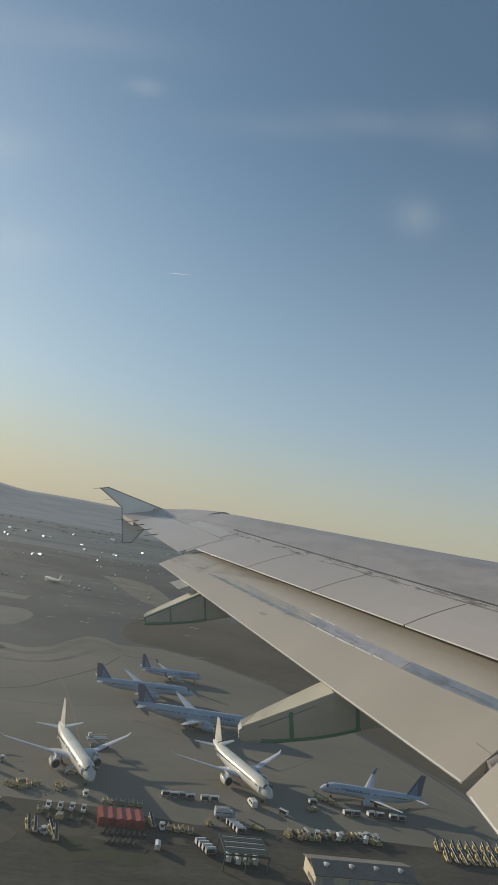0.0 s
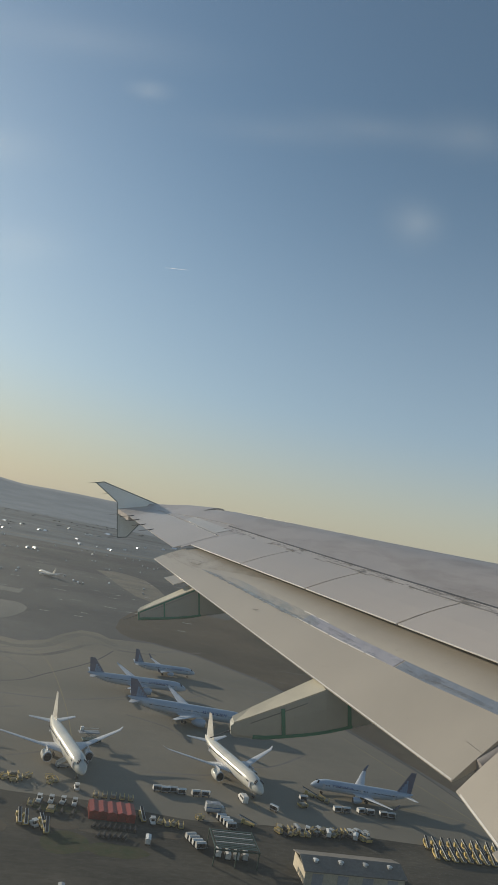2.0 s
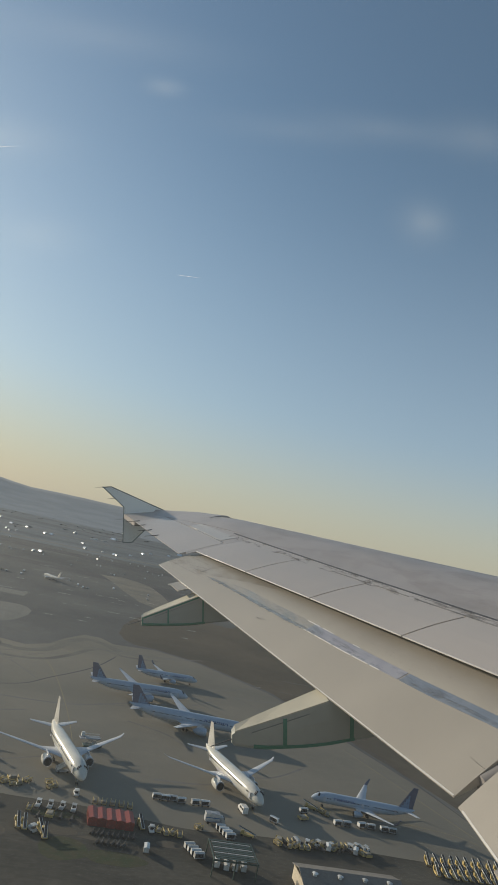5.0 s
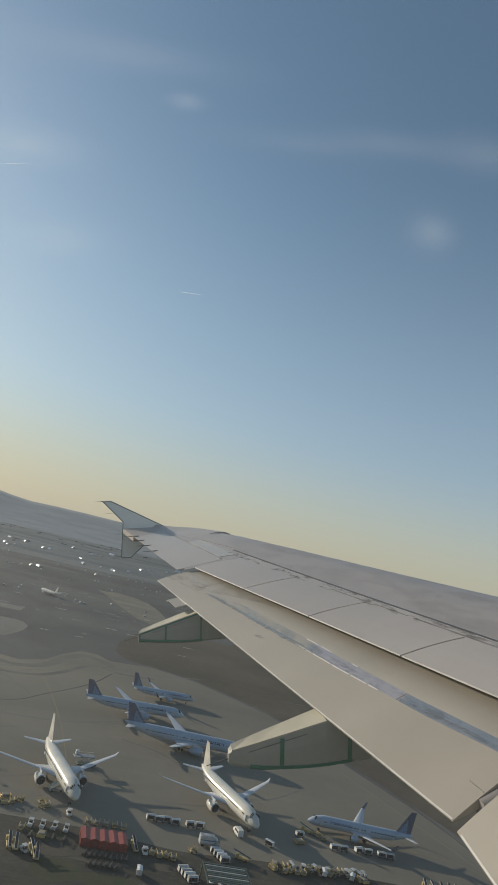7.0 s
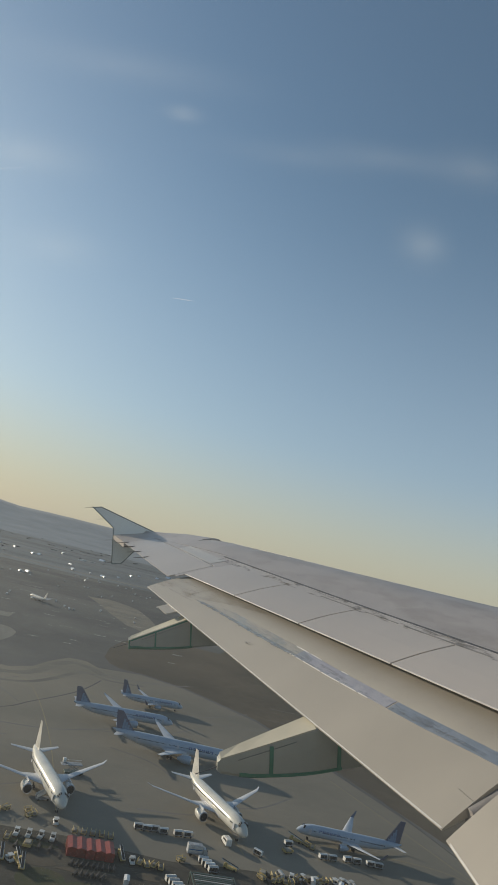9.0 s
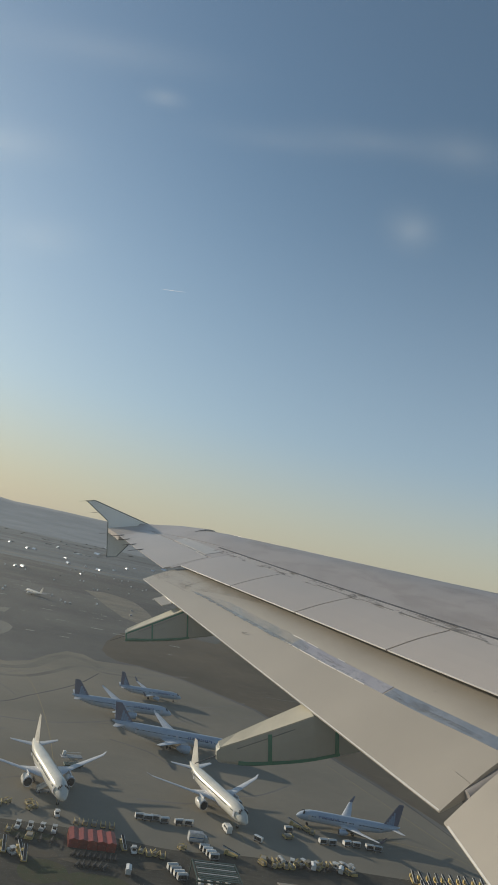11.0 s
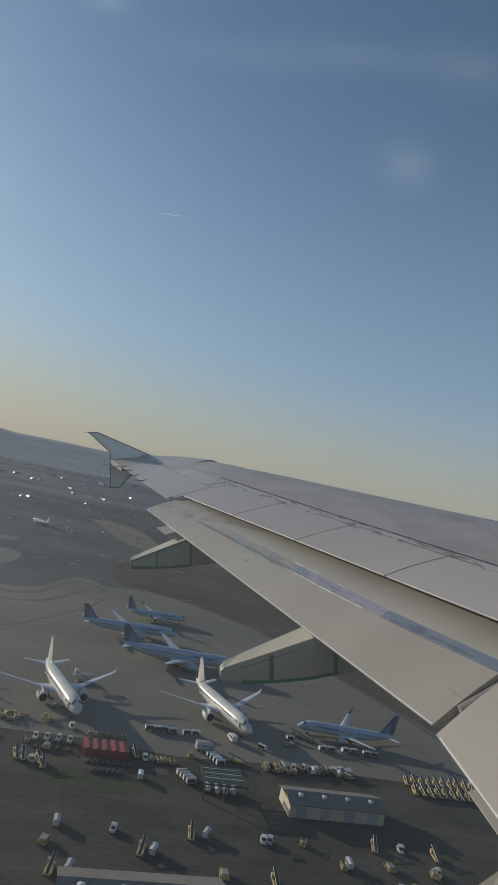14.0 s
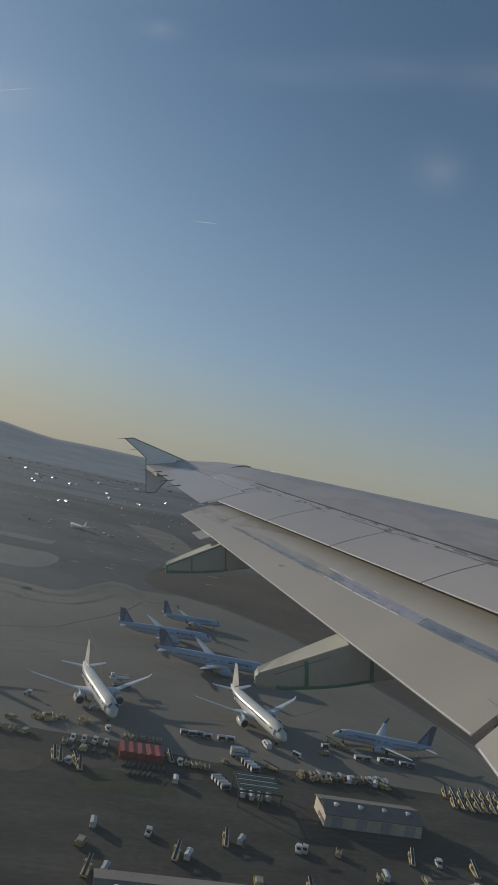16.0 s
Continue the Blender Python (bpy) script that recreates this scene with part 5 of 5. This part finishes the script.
# ---------------------------------------------------------------- the airfield behind and ahead along the flight path
def long_hall(x, y, w, d, h, heading, label, wall=WALL_TAN, roof=ROOF_PALE, bays=6, vault=True):
    """A hangar or terminal hall: walls, a low vaulted roof, doors along one side and roof lights."""
    root = thing("hangar", label, "hangar", "airfield halls")
    t = 0.4
    for a in ((-w / 2, w / 2, -d / 2, -d / 2 + t), (-w / 2, w / 2, d / 2 - t, d / 2), (-w / 2, -w / 2 + t, -d / 2 + t, d / 2 - t), (w / 2 - t, w / 2, -d / 2 + t, d / 2 - t)):
        part("wall", box(*a, 0, h), wall, root)
    rise = 3.0 if vault else 0.3
    prof = [(-d / 2 - 0.5 + (d + 1) * i / 10, h + rise * math.sin(math.pi * i / 10)) for i in range(11)]
    ring = prof + [(yy, zz + 0.4) for yy, zz in prof[::-1]]
    part("roof", loft([[(xx, yy, zz) for yy, zz in ring] for xx in (-w / 2 - 0.5, w / 2 + 0.5)]), roof, root)
    for k in range(bays):
        cx = -w / 2 + (k + 0.5) * w / bays
        part("door", box(cx - w / bays * 0.4, cx + w / bays * 0.4, -d / 2 - 0.06, -d / 2 + 0.02, 0.05, h * 0.75), WALL_GREY, root)
        part("roof_light", box(cx - 1.5, cx + 1.5, -1.2, 1.2, h + rise + 0.2, h + rise + 0.9, 0.1), V_WHITE, root)
    root.matrix_world = pose(x, y, 0, 0, 0, heading)
    return root


sheet("road_runway_ahead", [(330, 842), (362, 850), (640, 100), (612, 92)], 0.04, TAXI, "long pale runway ahead along the flight path", "runway")
sheet("road_runway_behind", [(-1500, -55), (-140, -20), (-140, 40), (-1500, 5)], 0.05, ASPHALT, "dark asphalt runway behind along the flight path", "runway")
sheet("grass_runway_side", [(-1500, 8), (-430, 35), (-430, 52), (-1500, 30)], 0.04, GRASS, "mown brown grass beside the runway", "grass")
painted("road_marking_edge", [[(-1500, 2), (-140, 37)], [(-1500, -52), (-140, -17)]], 0.6, 0.056, WLINE, "white runway edge lines")
for k in range(9):
    painted("road_marking_bar", [[(-404 + 13 * k, 35.3 - 0.7 * k), (-402 + 13 * k, 31.5 - 0.7 * k)]], 0.9, 0.057, YLINE, "yellow painted bar on the asphalt")
for k in range(7):
    a = radians(110 + 20 * k)
    painted("road_marking_stand_arc", [[(-240 + 9 * math.cos(a), 84 + 12 * math.sin(a)), (-234, 84 + 11 * math.sin(a))]], 0.3, 0.07, YLINE, "pale stand guide lines in an arc")
sheet("grass_island", smooth_outline([(-265, 160), (-249, 143), (-225, 146), (-233, 169)]), 0.08, GRASS, "dark grass island with old snow", "grass")
rng = random.Random(8)
SNOW = mat("old_snow", (0.55, 0.56, 0.60), (0.40, 0.41, 0.44), 0.8, scale=2, fine=0.1, bump=0.05)
for k in range(9):
    x, y, r = -246 + rng.uniform(-9, 12), 155 + rng.uniform(-6, 6), rng.uniform(0.8, 2.0)
    secs = [[(x + r * q * 1.8 * math.cos(2 * math.pi * i / 9) * rng.uniform(0.8, 1.2), y + r * q * math.sin(2 * math.pi * i / 9) * rng.uniform(0.8, 1.2), 0.08 + z) for i in range(9)] for q, z in ((1, 0), (0.8, 0.3), (0.3, 0.55))]
    single("snow_pile", loft(secs, True), SNOW, "low dirty pile of old snow on grass", "snow", "snow piles")
long_hall(-275, 585, 220, 26, 9, 53, "long pale-roofed terminal hall", WALL_GREY, ROOF_PALE, 8, False)
long_hall(-330, 430, 160, 22, 8, 15, "grey flat-roofed terminal pier", WALL_GREY, ROOF, 8, False)
long_hall(-300, 345, 90, 18, 8, -12, "grey flat-roofed terminal pier", WALL_GREY, ROOF_PALE, 5, False)
long_hall(-415, 430, 340, 24, 9, 78, "long low terminal building with pale roof", WALL_GREY, ROOF_PALE, 10, False)
long_hall(566, 700, 100, 24, 10, 6, "long white airport building", V_WHITE, ROOF_PALE, 6)
long_hall(552, 513, 55, 26, 9, -68, "tan vaulted hangar with pale ribbed roof", WALL_TAN, ROOF_PALE, 3)
long_hall(640, 644, 48, 24, 9, -52, "tan vaulted hangar with pale ribbed roof", WALL_TAN, ROOF_PALE, 3)
long_hall(588, 411, 52, 14, 7, -71, "long tan hall with ribbed roof", WALL_TAN, ROOF_PALE, 9)
long_hall(708, 385, 50, 22, 9, -42, "tan vaulted hangar with pale ribbed roof", WALL_TAN, ROOF_PALE, 3)
for x, y, h in ((-422, 173, 60), (-391, 213, 60), (-288, 268, 30), (566, 564, 100)):
    q = copy_thing(side, pose(0, 0, 0))
    set_down(q, (x, y), h, 41.5)


def light_mast(x, y, h):
    root = thing("light_mast", "tall grey apron floodlight mast", "light mast", "floodlight masts")
    part("pole", rod((0, 0, 0), (0, 0, h), 0.28, 0.14, 10), STEEL, root)
    part("crossbar", box(-2.2, 2.2, -0.15, 0.15, h - 0.3, h), STEEL, root)
    for k in range(5):
        part("lamp_head", box(-2.1 + k * 0.95, -1.5 + k * 0.95, -0.35, 0.25, h, h + 0.45, 0.05), V_WHITE, root)
    root.matrix_world = pose(x, y, 0, 0, 0, 20)


for x, y in ((-455, 190), (-430, 200), (-408, 222), (-385, 250), (-360, 300), (-335, 330)):
    light_mast(x, y, 22)


def guide_sign(x, y, heading):
    root = thing("taxiway_sign", "yellow taxiway guide sign on short legs", "sign", "taxiway signs")
    part("panel", box(-1.4, 1.4, -0.12, 0.12, 0.35, 1.25, 0.03), mat("sign_yellow", (0.62, 0.46, 0.06), rough=0.4), root)
    for k in range(3):
        part("letter_bar", box(-1.0 + 0.8 * k, -0.6 + 0.8 * k, -0.135, -0.12, 0.55, 1.05), TYRE, root, "black lettering bar")
    for s in (-1, 1):
        part("leg", box(s * 1.0 - 0.05, s * 1.0 + 0.05, -0.05, 0.05, 0, 0.36), STEEL, root)
    root.matrix_world = pose(x, y, 0.05, 0, 0, heading)


guide_sign(-397, 78, 10)
guide_sign(-394, 24, 10)
autos = [car(V_WHITE, "white parked car in the asphalt car park"), car(V_GREY, "grey parked car in the asphalt car park"), car(V_BLUE, "dark blue parked car in the asphalt car park")]
sheet("pavement_car_park", [(545, 372), (660, 390), (668, 452), (548, 462)], 0.04, ASPHALT, "dark asphalt car park", "car park")
k = 0
for row in range(6):
    for col in range(13):
        if rng.random() < 0.75:
            m = pose(604 + col * 3.6 + row * 1.5, 392 + row * 9.5, 0.04, 0, 0, 96 + rng.uniform(-3, 3))
            if k < 3:
                autos[k].matrix_world = m
            else:
                copy_thing(rng.choice(autos), m)
            k += 1


def bare_tree(x, y, h, seed):
    """A tapered trunk with limbs and a loose crown of many small clumps."""
    r = random.Random(seed)
    root = thing("tree", "bare-branched tree with thin olive foliage", "tree", "trees by the car park")
    bm = rod((0, 0, 0), (0, 0, h * 0.55), 0.25, 0.12, 7)
    for i in range(6):
        a = i * 1.05 + r.uniform(-0.3, 0.3)
        z0 = h * (0.25 + 0.05 * i)
        limb = rod((0, 0, z0), (h * 0.28 * math.cos(a), h * 0.28 * math.sin(a), z0 + h * 0.3), 0.08, 0.03, 5)
        me = bpy.data.meshes.new("limb")
        limb.to_mesh(me)
        limb.free()
        bm.from_mesh(me)
        bpy.data.meshes.remove(me)
    part("trunk", bm, TARP, root)
    verts, faces = [], []
    for i in range(150):
        a, u, q = r.uniform(0, 6.283), r.uniform(0.3, 1.0), r.uniform(0.2, 1.0) ** 0.5
        c = Vector((h * 0.33 * q * math.cos(a) * math.sin(math.pi * u * 0.95 + 0.1), h * 0.33 * q * math.sin(a) * math.sin(math.pi * u * 0.95 + 0.1), h * u))
        s = r.uniform(0.18, 0.42)
        b = len(verts)
        for d in ((1, 0, 0), (-0.5, 0.87, 0.2), (-0.5, -0.87, -0.2), (0, 0, 1)):
            verts.append(tuple(c + Vector(d) * s * r.uniform(0.6, 1.2)))
        faces += [(b, b + 1, b + 2), (b, b + 1, b + 3), (b + 1, b + 2, b + 3), (b, b + 2, b + 3)]
    me = bpy.data.meshes.new("crown")
    me.from_pydata(verts, [], faces)
    me.materials.append(GRASS)
    crown = new("crown", me)
    crown.parent = root
    root.matrix_world = pose(x, y, 0, 0, 0, r.uniform(0, 360))


for k in range(9):
    bare_tree(604 + 2.4 * k, 352 - 4 * k, 7 + (k * 7 % 4) * 0.6, 100 + k)
sheet("road_highway", [(700, 520), (714, 528), (900, 250), (886, 242)], 0.035, ASPHALT, "dark highway beyond the car park", "road")

# ---------------------------------------------------------------- beyond the airfield
rng = random.Random(21)


def barrel_hall(x, y, w, d, h, heading, label):
    """An added far metal hall with a half-round roof to catch sun glints, end walls, a door and a ridge vent; w runs
    along the roof.
    """
    root = thing("far_hall", label, "hall", "far halls")
    arc = [(d / 2 * math.cos(math.pi * i / 12), h * math.sin(math.pi * i / 12)) for i in range(13)]
    part("roof", loft([[(xx, yy, zz) for yy, zz in arc] for xx in (-w / 2, w / 2)], True), HALL_METAL, root, "bright metal half-round roof")
    for s in (-1, 1):
        part("end_wall", loft([[(s * w / 2 + dx, yy * 0.99, zz * 0.99) for yy, zz in arc] for dx in (0.0, s * 0.25)]), V_WHITE, root)
    part("door", box(-w / 2 - 0.34, -w / 2 - 0.22, -d * 0.2, d * 0.2, 0, h * 0.55), WALL_GREY, root)
    part("ridge_vent", box(-w / 3, w / 3, -0.4, 0.4, h - 0.1, h + 0.6), V_WHITE, root)
    root.matrix_world = pose(x, y, 0, 0, 0, heading)
    return root


HALL_METAL = mat("glint_hall_metal", (0.78, 0.78, 0.78), (0.66, 0.66, 0.66), 0.3, 0.85, scale=0.1, fine=0.05)
# added halls: roof shape, metal and heading are set to give glinting specks
for x, y, w, d, h in ((-213, 1406, 12, 16, 8), (-214, 1661, 14, 18, 9), (-144, 1602, 26, 20, 9), (-33, 1321, 14, 14, 7), (27, 1318, 14, 18, 9), (-113, 1071, 12, 12, 6), (-92, 1036, 34, 12, 6), (158, 1776, 20, 20, 9), (-225, 1480, 12, 14, 7), (-190, 1440, 10, 12, 6), (-130, 1560, 14, 14, 7), (-52, 1360, 12, 12, 6), (-8, 1335, 12, 14, 7), (12, 1345, 10, 10, 5), (90, 1560, 16, 14, 7), (120, 1650, 18, 16, 7), (-250, 1700, 22, 18, 8), (-60, 1500, 24, 16, 7), (60, 1440, 16, 14, 6), (-180, 1240, 14, 12, 6), (-20, 1130, 12, 10, 5), (210, 1900, 26, 20, 9), (-330, 1900, 26, 22, 9), (-100, 1900, 28, 20, 9), (20, 2050, 30, 22, 9)):
    k = rng.uniform(0.28, 0.55)
    barrel_hall(x + rng.uniform(-12, 12), y + rng.uniform(-30, 30), w * k * 1.3, d * k, h * k, 119 + rng.uniform(-35, 35), "added far white metal hall, half-round roof set to glint" if w < 20 else "added long far metal hall, half-round roof set to glint")


def many_boxes(name, items, material, label, category):
    """Many small upright blocks in one mesh; items are x, y, w, d, h, turn."""
    verts, faces = [], []
    for x, y, w, d, h, a in items:
        c, s = math.cos(a), math.sin(a)
        b = len(verts)
        for z in (0.0, h):
            for u, v in ((-1, -1), (1, -1), (1, 1), (-1, 1)):
                verts.append((x + c * u * w / 2 - s * v * d / 2, y + s * u * w / 2 + c * v * d / 2, z))
        faces += [(b + 4, b + 5, b + 6, b + 7)] + [(b + i, b + (i + 1) % 4, b + 4 + (i + 1) % 4, b + 4 + i) for i in range(4)]
    me = bpy.data.meshes.new(name)
    me.from_pydata(verts, [], faces)
    me.materials.append(material)
    return tagged(new(name, me), label, category, kind="stuff")


items = []
for k in range(260):
    y = 1650 + 2900 * rng.random() ** 0.9
    x = rng.uniform(-0.75, 0.75) * y
    if noise.noise((x / 500, y / 500, 0)) > -0.05:
        items.append((x, y, rng.uniform(8, 22), rng.uniform(8, 14), rng.uniform(1.6, 2.6), rng.choice((0.1, 0.9, 1.4)) + rng.uniform(-0.1, 0.1)))
many_boxes("far_houses", items, TOWN, "many small pale and brown far houses", "houses")
items = []
for k in range(90):
    row = rng.randrange(9)
    x0, y0, ang = ((-180, 1000, 0.05), (60, 1060, -0.1), (-420, 1120, 0.08), (-60, 930, 0.0), (-330, 860, 0.1), (-120, 720, 0.05), (150, 980, -0.08), (-600, 1300, 0.1), (-80, 1180, -0.1))[row]
    u, v = rng.randrange(36) * 5.2, rng.randrange(4) * 14
    items.append((x0 + u * math.cos(ang) - v * math.sin(ang), y0 + u * math.sin(ang) + v * math.cos(ang), 2, 4.6, 1.5, ang))
CARS = mat("far_car_paint", (0.62, 0.62, 0.62), (0.5, 0.5, 0.51), 0.25, 0.2, scale=0.2, island=0.5)
many_boxes("far_cars", items, CARS, "rows of small far parked cars", "cars")

# bare trees in belts and scattered among the houses
verts, faces = [], []
for k in range(1500):
    y = 1500 + 3200 * rng.random() ** 0.75
    x = rng.uniform(-0.8, 0.8) * y
    if noise.noise((x / 320, y / 320, 5)) < 0.0:
        continue
    r, h = rng.uniform(4, 10), rng.uniform(2, 3.5)
    b = len(verts)
    n = 6
    for zf, rf in ((0.0, 0.25), (0.35, 1.0), (0.75, 0.8)):
        for i in range(n):
            a = 2 * math.pi * i / n + rng.uniform(-0.3, 0.3)
            q = r * rf * rng.uniform(0.6, 1.25)
            verts.append((x + q * math.cos(a), y + q * math.sin(a), h * (zf + rng.uniform(-0.06, 0.06)) if zf else 0))
    verts.append((x + rng.uniform(-1, 1), y + rng.uniform(-1, 1), h))
    for lv in range(2):
        for i in range(n):
            faces.append((b + lv * n + i, b + lv * n + (i + 1) % n, b + (lv + 1) * n + (i + 1) % n, b + (lv + 1) * n + i))
    for i in range(n):
        faces.append((b + 2 * n + i, b + 2 * n + (i + 1) % n, b + 3 * n))
me = bpy.data.meshes.new("far_trees")
me.from_pydata(verts, [], faces)
me.materials.append(TREES)
tagged(new("far_trees", me), "belts of bare grey-brown far trees", "trees", kind="stuff")

# the wooded ridge on the skyline
verts, faces = [], []
N = 240
for i in range(N + 1):
    a = radians(20 + 140 * i / N)
    for R_, hf in ((2700, 0.0), (3300, 0.10), (3900, 0.42), (4450, 0.82), (4850, 1.0), (4950, 0.0)):
        h = 124 + 14 * noise.noise((i / 14, 1.5, 0)) + 3 * noise.noise((i / 2.0, 4.0, 0)) + 42 * min(1, max(0, (math.degrees(a) - 97.5) / 4.5)) ** 1.3
        verts.append((R_ * math.cos(a), R_ * math.sin(a), h * hf))
for i in range(N):
    for j in range(5):
        b = i * 6 + j
        faces.append((b, b + 6, b + 7, b + 1))
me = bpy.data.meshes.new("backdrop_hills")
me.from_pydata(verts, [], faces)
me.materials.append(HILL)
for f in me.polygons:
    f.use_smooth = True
tagged(new("backdrop_hills", me), "low wooded ridge on the horizon, haze put in as glow", "hills", kind="structure")

# thin vapour trails high in the sky
for d0, d1, w in (((-0.0016, 0.9292, 0.3697), (0.0348, 0.9264, 0.3749), 1.5), ((-0.2949, 0.8518, 0.4329), (-0.2437, 0.8555, 0.4568), 1.0)):
    a, b = Vector(d0).normalized() * 4600 + Vector((0, 0, 90)), Vector(d1).normalized() * 4600 + Vector((0, 0, 90))
    single("backdrop_contrail", loft([[p + Vector((0, 0.5 * w * k * math.cos(t), w * k * math.sin(t))) for t in [2 * math.pi * i / 8 for i in range(8)]] for p, k in ((a, 0.15), (a.lerp(b, 0.35), 0.8), (a.lerp(b, 0.6), 0.7), (b, 0.1))]), TRAIL, "thin white vapour trail in the clear sky", "contrail", kind="structure")

# ---------------------------------------------------------------- the cabin wall and the window that the camera looks through
CABIN = Matrix.Translation((0, 0, 90)) @ WING_POSE.to_3x3().to_4x4()
window = thing("window_1", "smudged clear acrylic cabin window", "window", kind="structure")
window.matrix_world = CABIN
# smudges, plus sun glare (broad left blobs) and one ghost reflection painted in
PANE = smudge_glare_pane(((0.1006, 0.0941, 0.0175, 0.0145, 0.045), (0.104, 0.0945, 0.013, 0.009, 0.014), (0.0105, 0.131, 0.012, 0.005, 0.06), (0.052, 0.1215, 0.05, 0.0085, 0.022), (0.086, 0.1262, 0.05, 0.0095, 0.03), (0.124, 0.1272, 0.034, 0.015, 0.036), (-0.040, 0.1086, 0.034, 0.012, 0.05), (-0.028, 0.0785, 0.026, 0.012, 0.035), (-0.01, 0.145, 0.07, 0.012, 0.03), (-0.06, -0.01, 0.17, 0.13, 0.022), (-0.10, 0.10, 0.17, 0.20, 0.048)))
glass = part("pane", box(-0.21, 0.31, 0.200, 0.203, -0.31, 0.31), PANE, window)
glass.visible_shadow = False
for x0, x1, z0, z1 in ((-0.25, -0.21, -0.35, 0.35), (0.31, 0.35, -0.35, 0.35), (-0.21, 0.31, -0.35, -0.31), (-0.21, 0.31, 0.31, 0.35)):
    part("window_frame", box(x0, x1, 0.19, 0.225, z0, z1, 0.006), V_GREY, window)
# a stretch of the fuselage round the camera, open at the window
xs = [-8.0, -4.0, -1.5, -0.23, 0.33, 1.5, 4.0, 8.0, 12.0]
top, low = 0.33, -0.33
arc = [math.atan2(z + 0.60, 1.80) for z in (low, top)]
angles = [arc[0], arc[1]] + [arc[1] + (2 * math.pi - arc[1] + arc[0]) * i / 22 for i in range(1, 22)]
bm = bmesh.new()
grid = [[bm.verts.new((x, -1.675 + 1.90 * math.cos(a) + 0.09, -0.60 + 2.05 * math.sin(a))) for a in angles] for x in xs]
for i in range(len(xs) - 1):
    for j in range(len(angles)):
        if not (xs[i] == -0.23 and j == 0):
            k = (j + 1) % len(angles)
            bm.faces.new((grid[i][j], grid[i][k], grid[i + 1][k], grid[i + 1][j]))
hull = single("wall_fuselage", finish(bm), PLANE, "white airliner fuselage wall with a window opening", "fuselage", kind="structure")
hull.matrix_world = CABIN
skin = hull.modifiers.new("skin", "SOLIDIFY")
skin.thickness, skin.offset = 0.04, 1.0
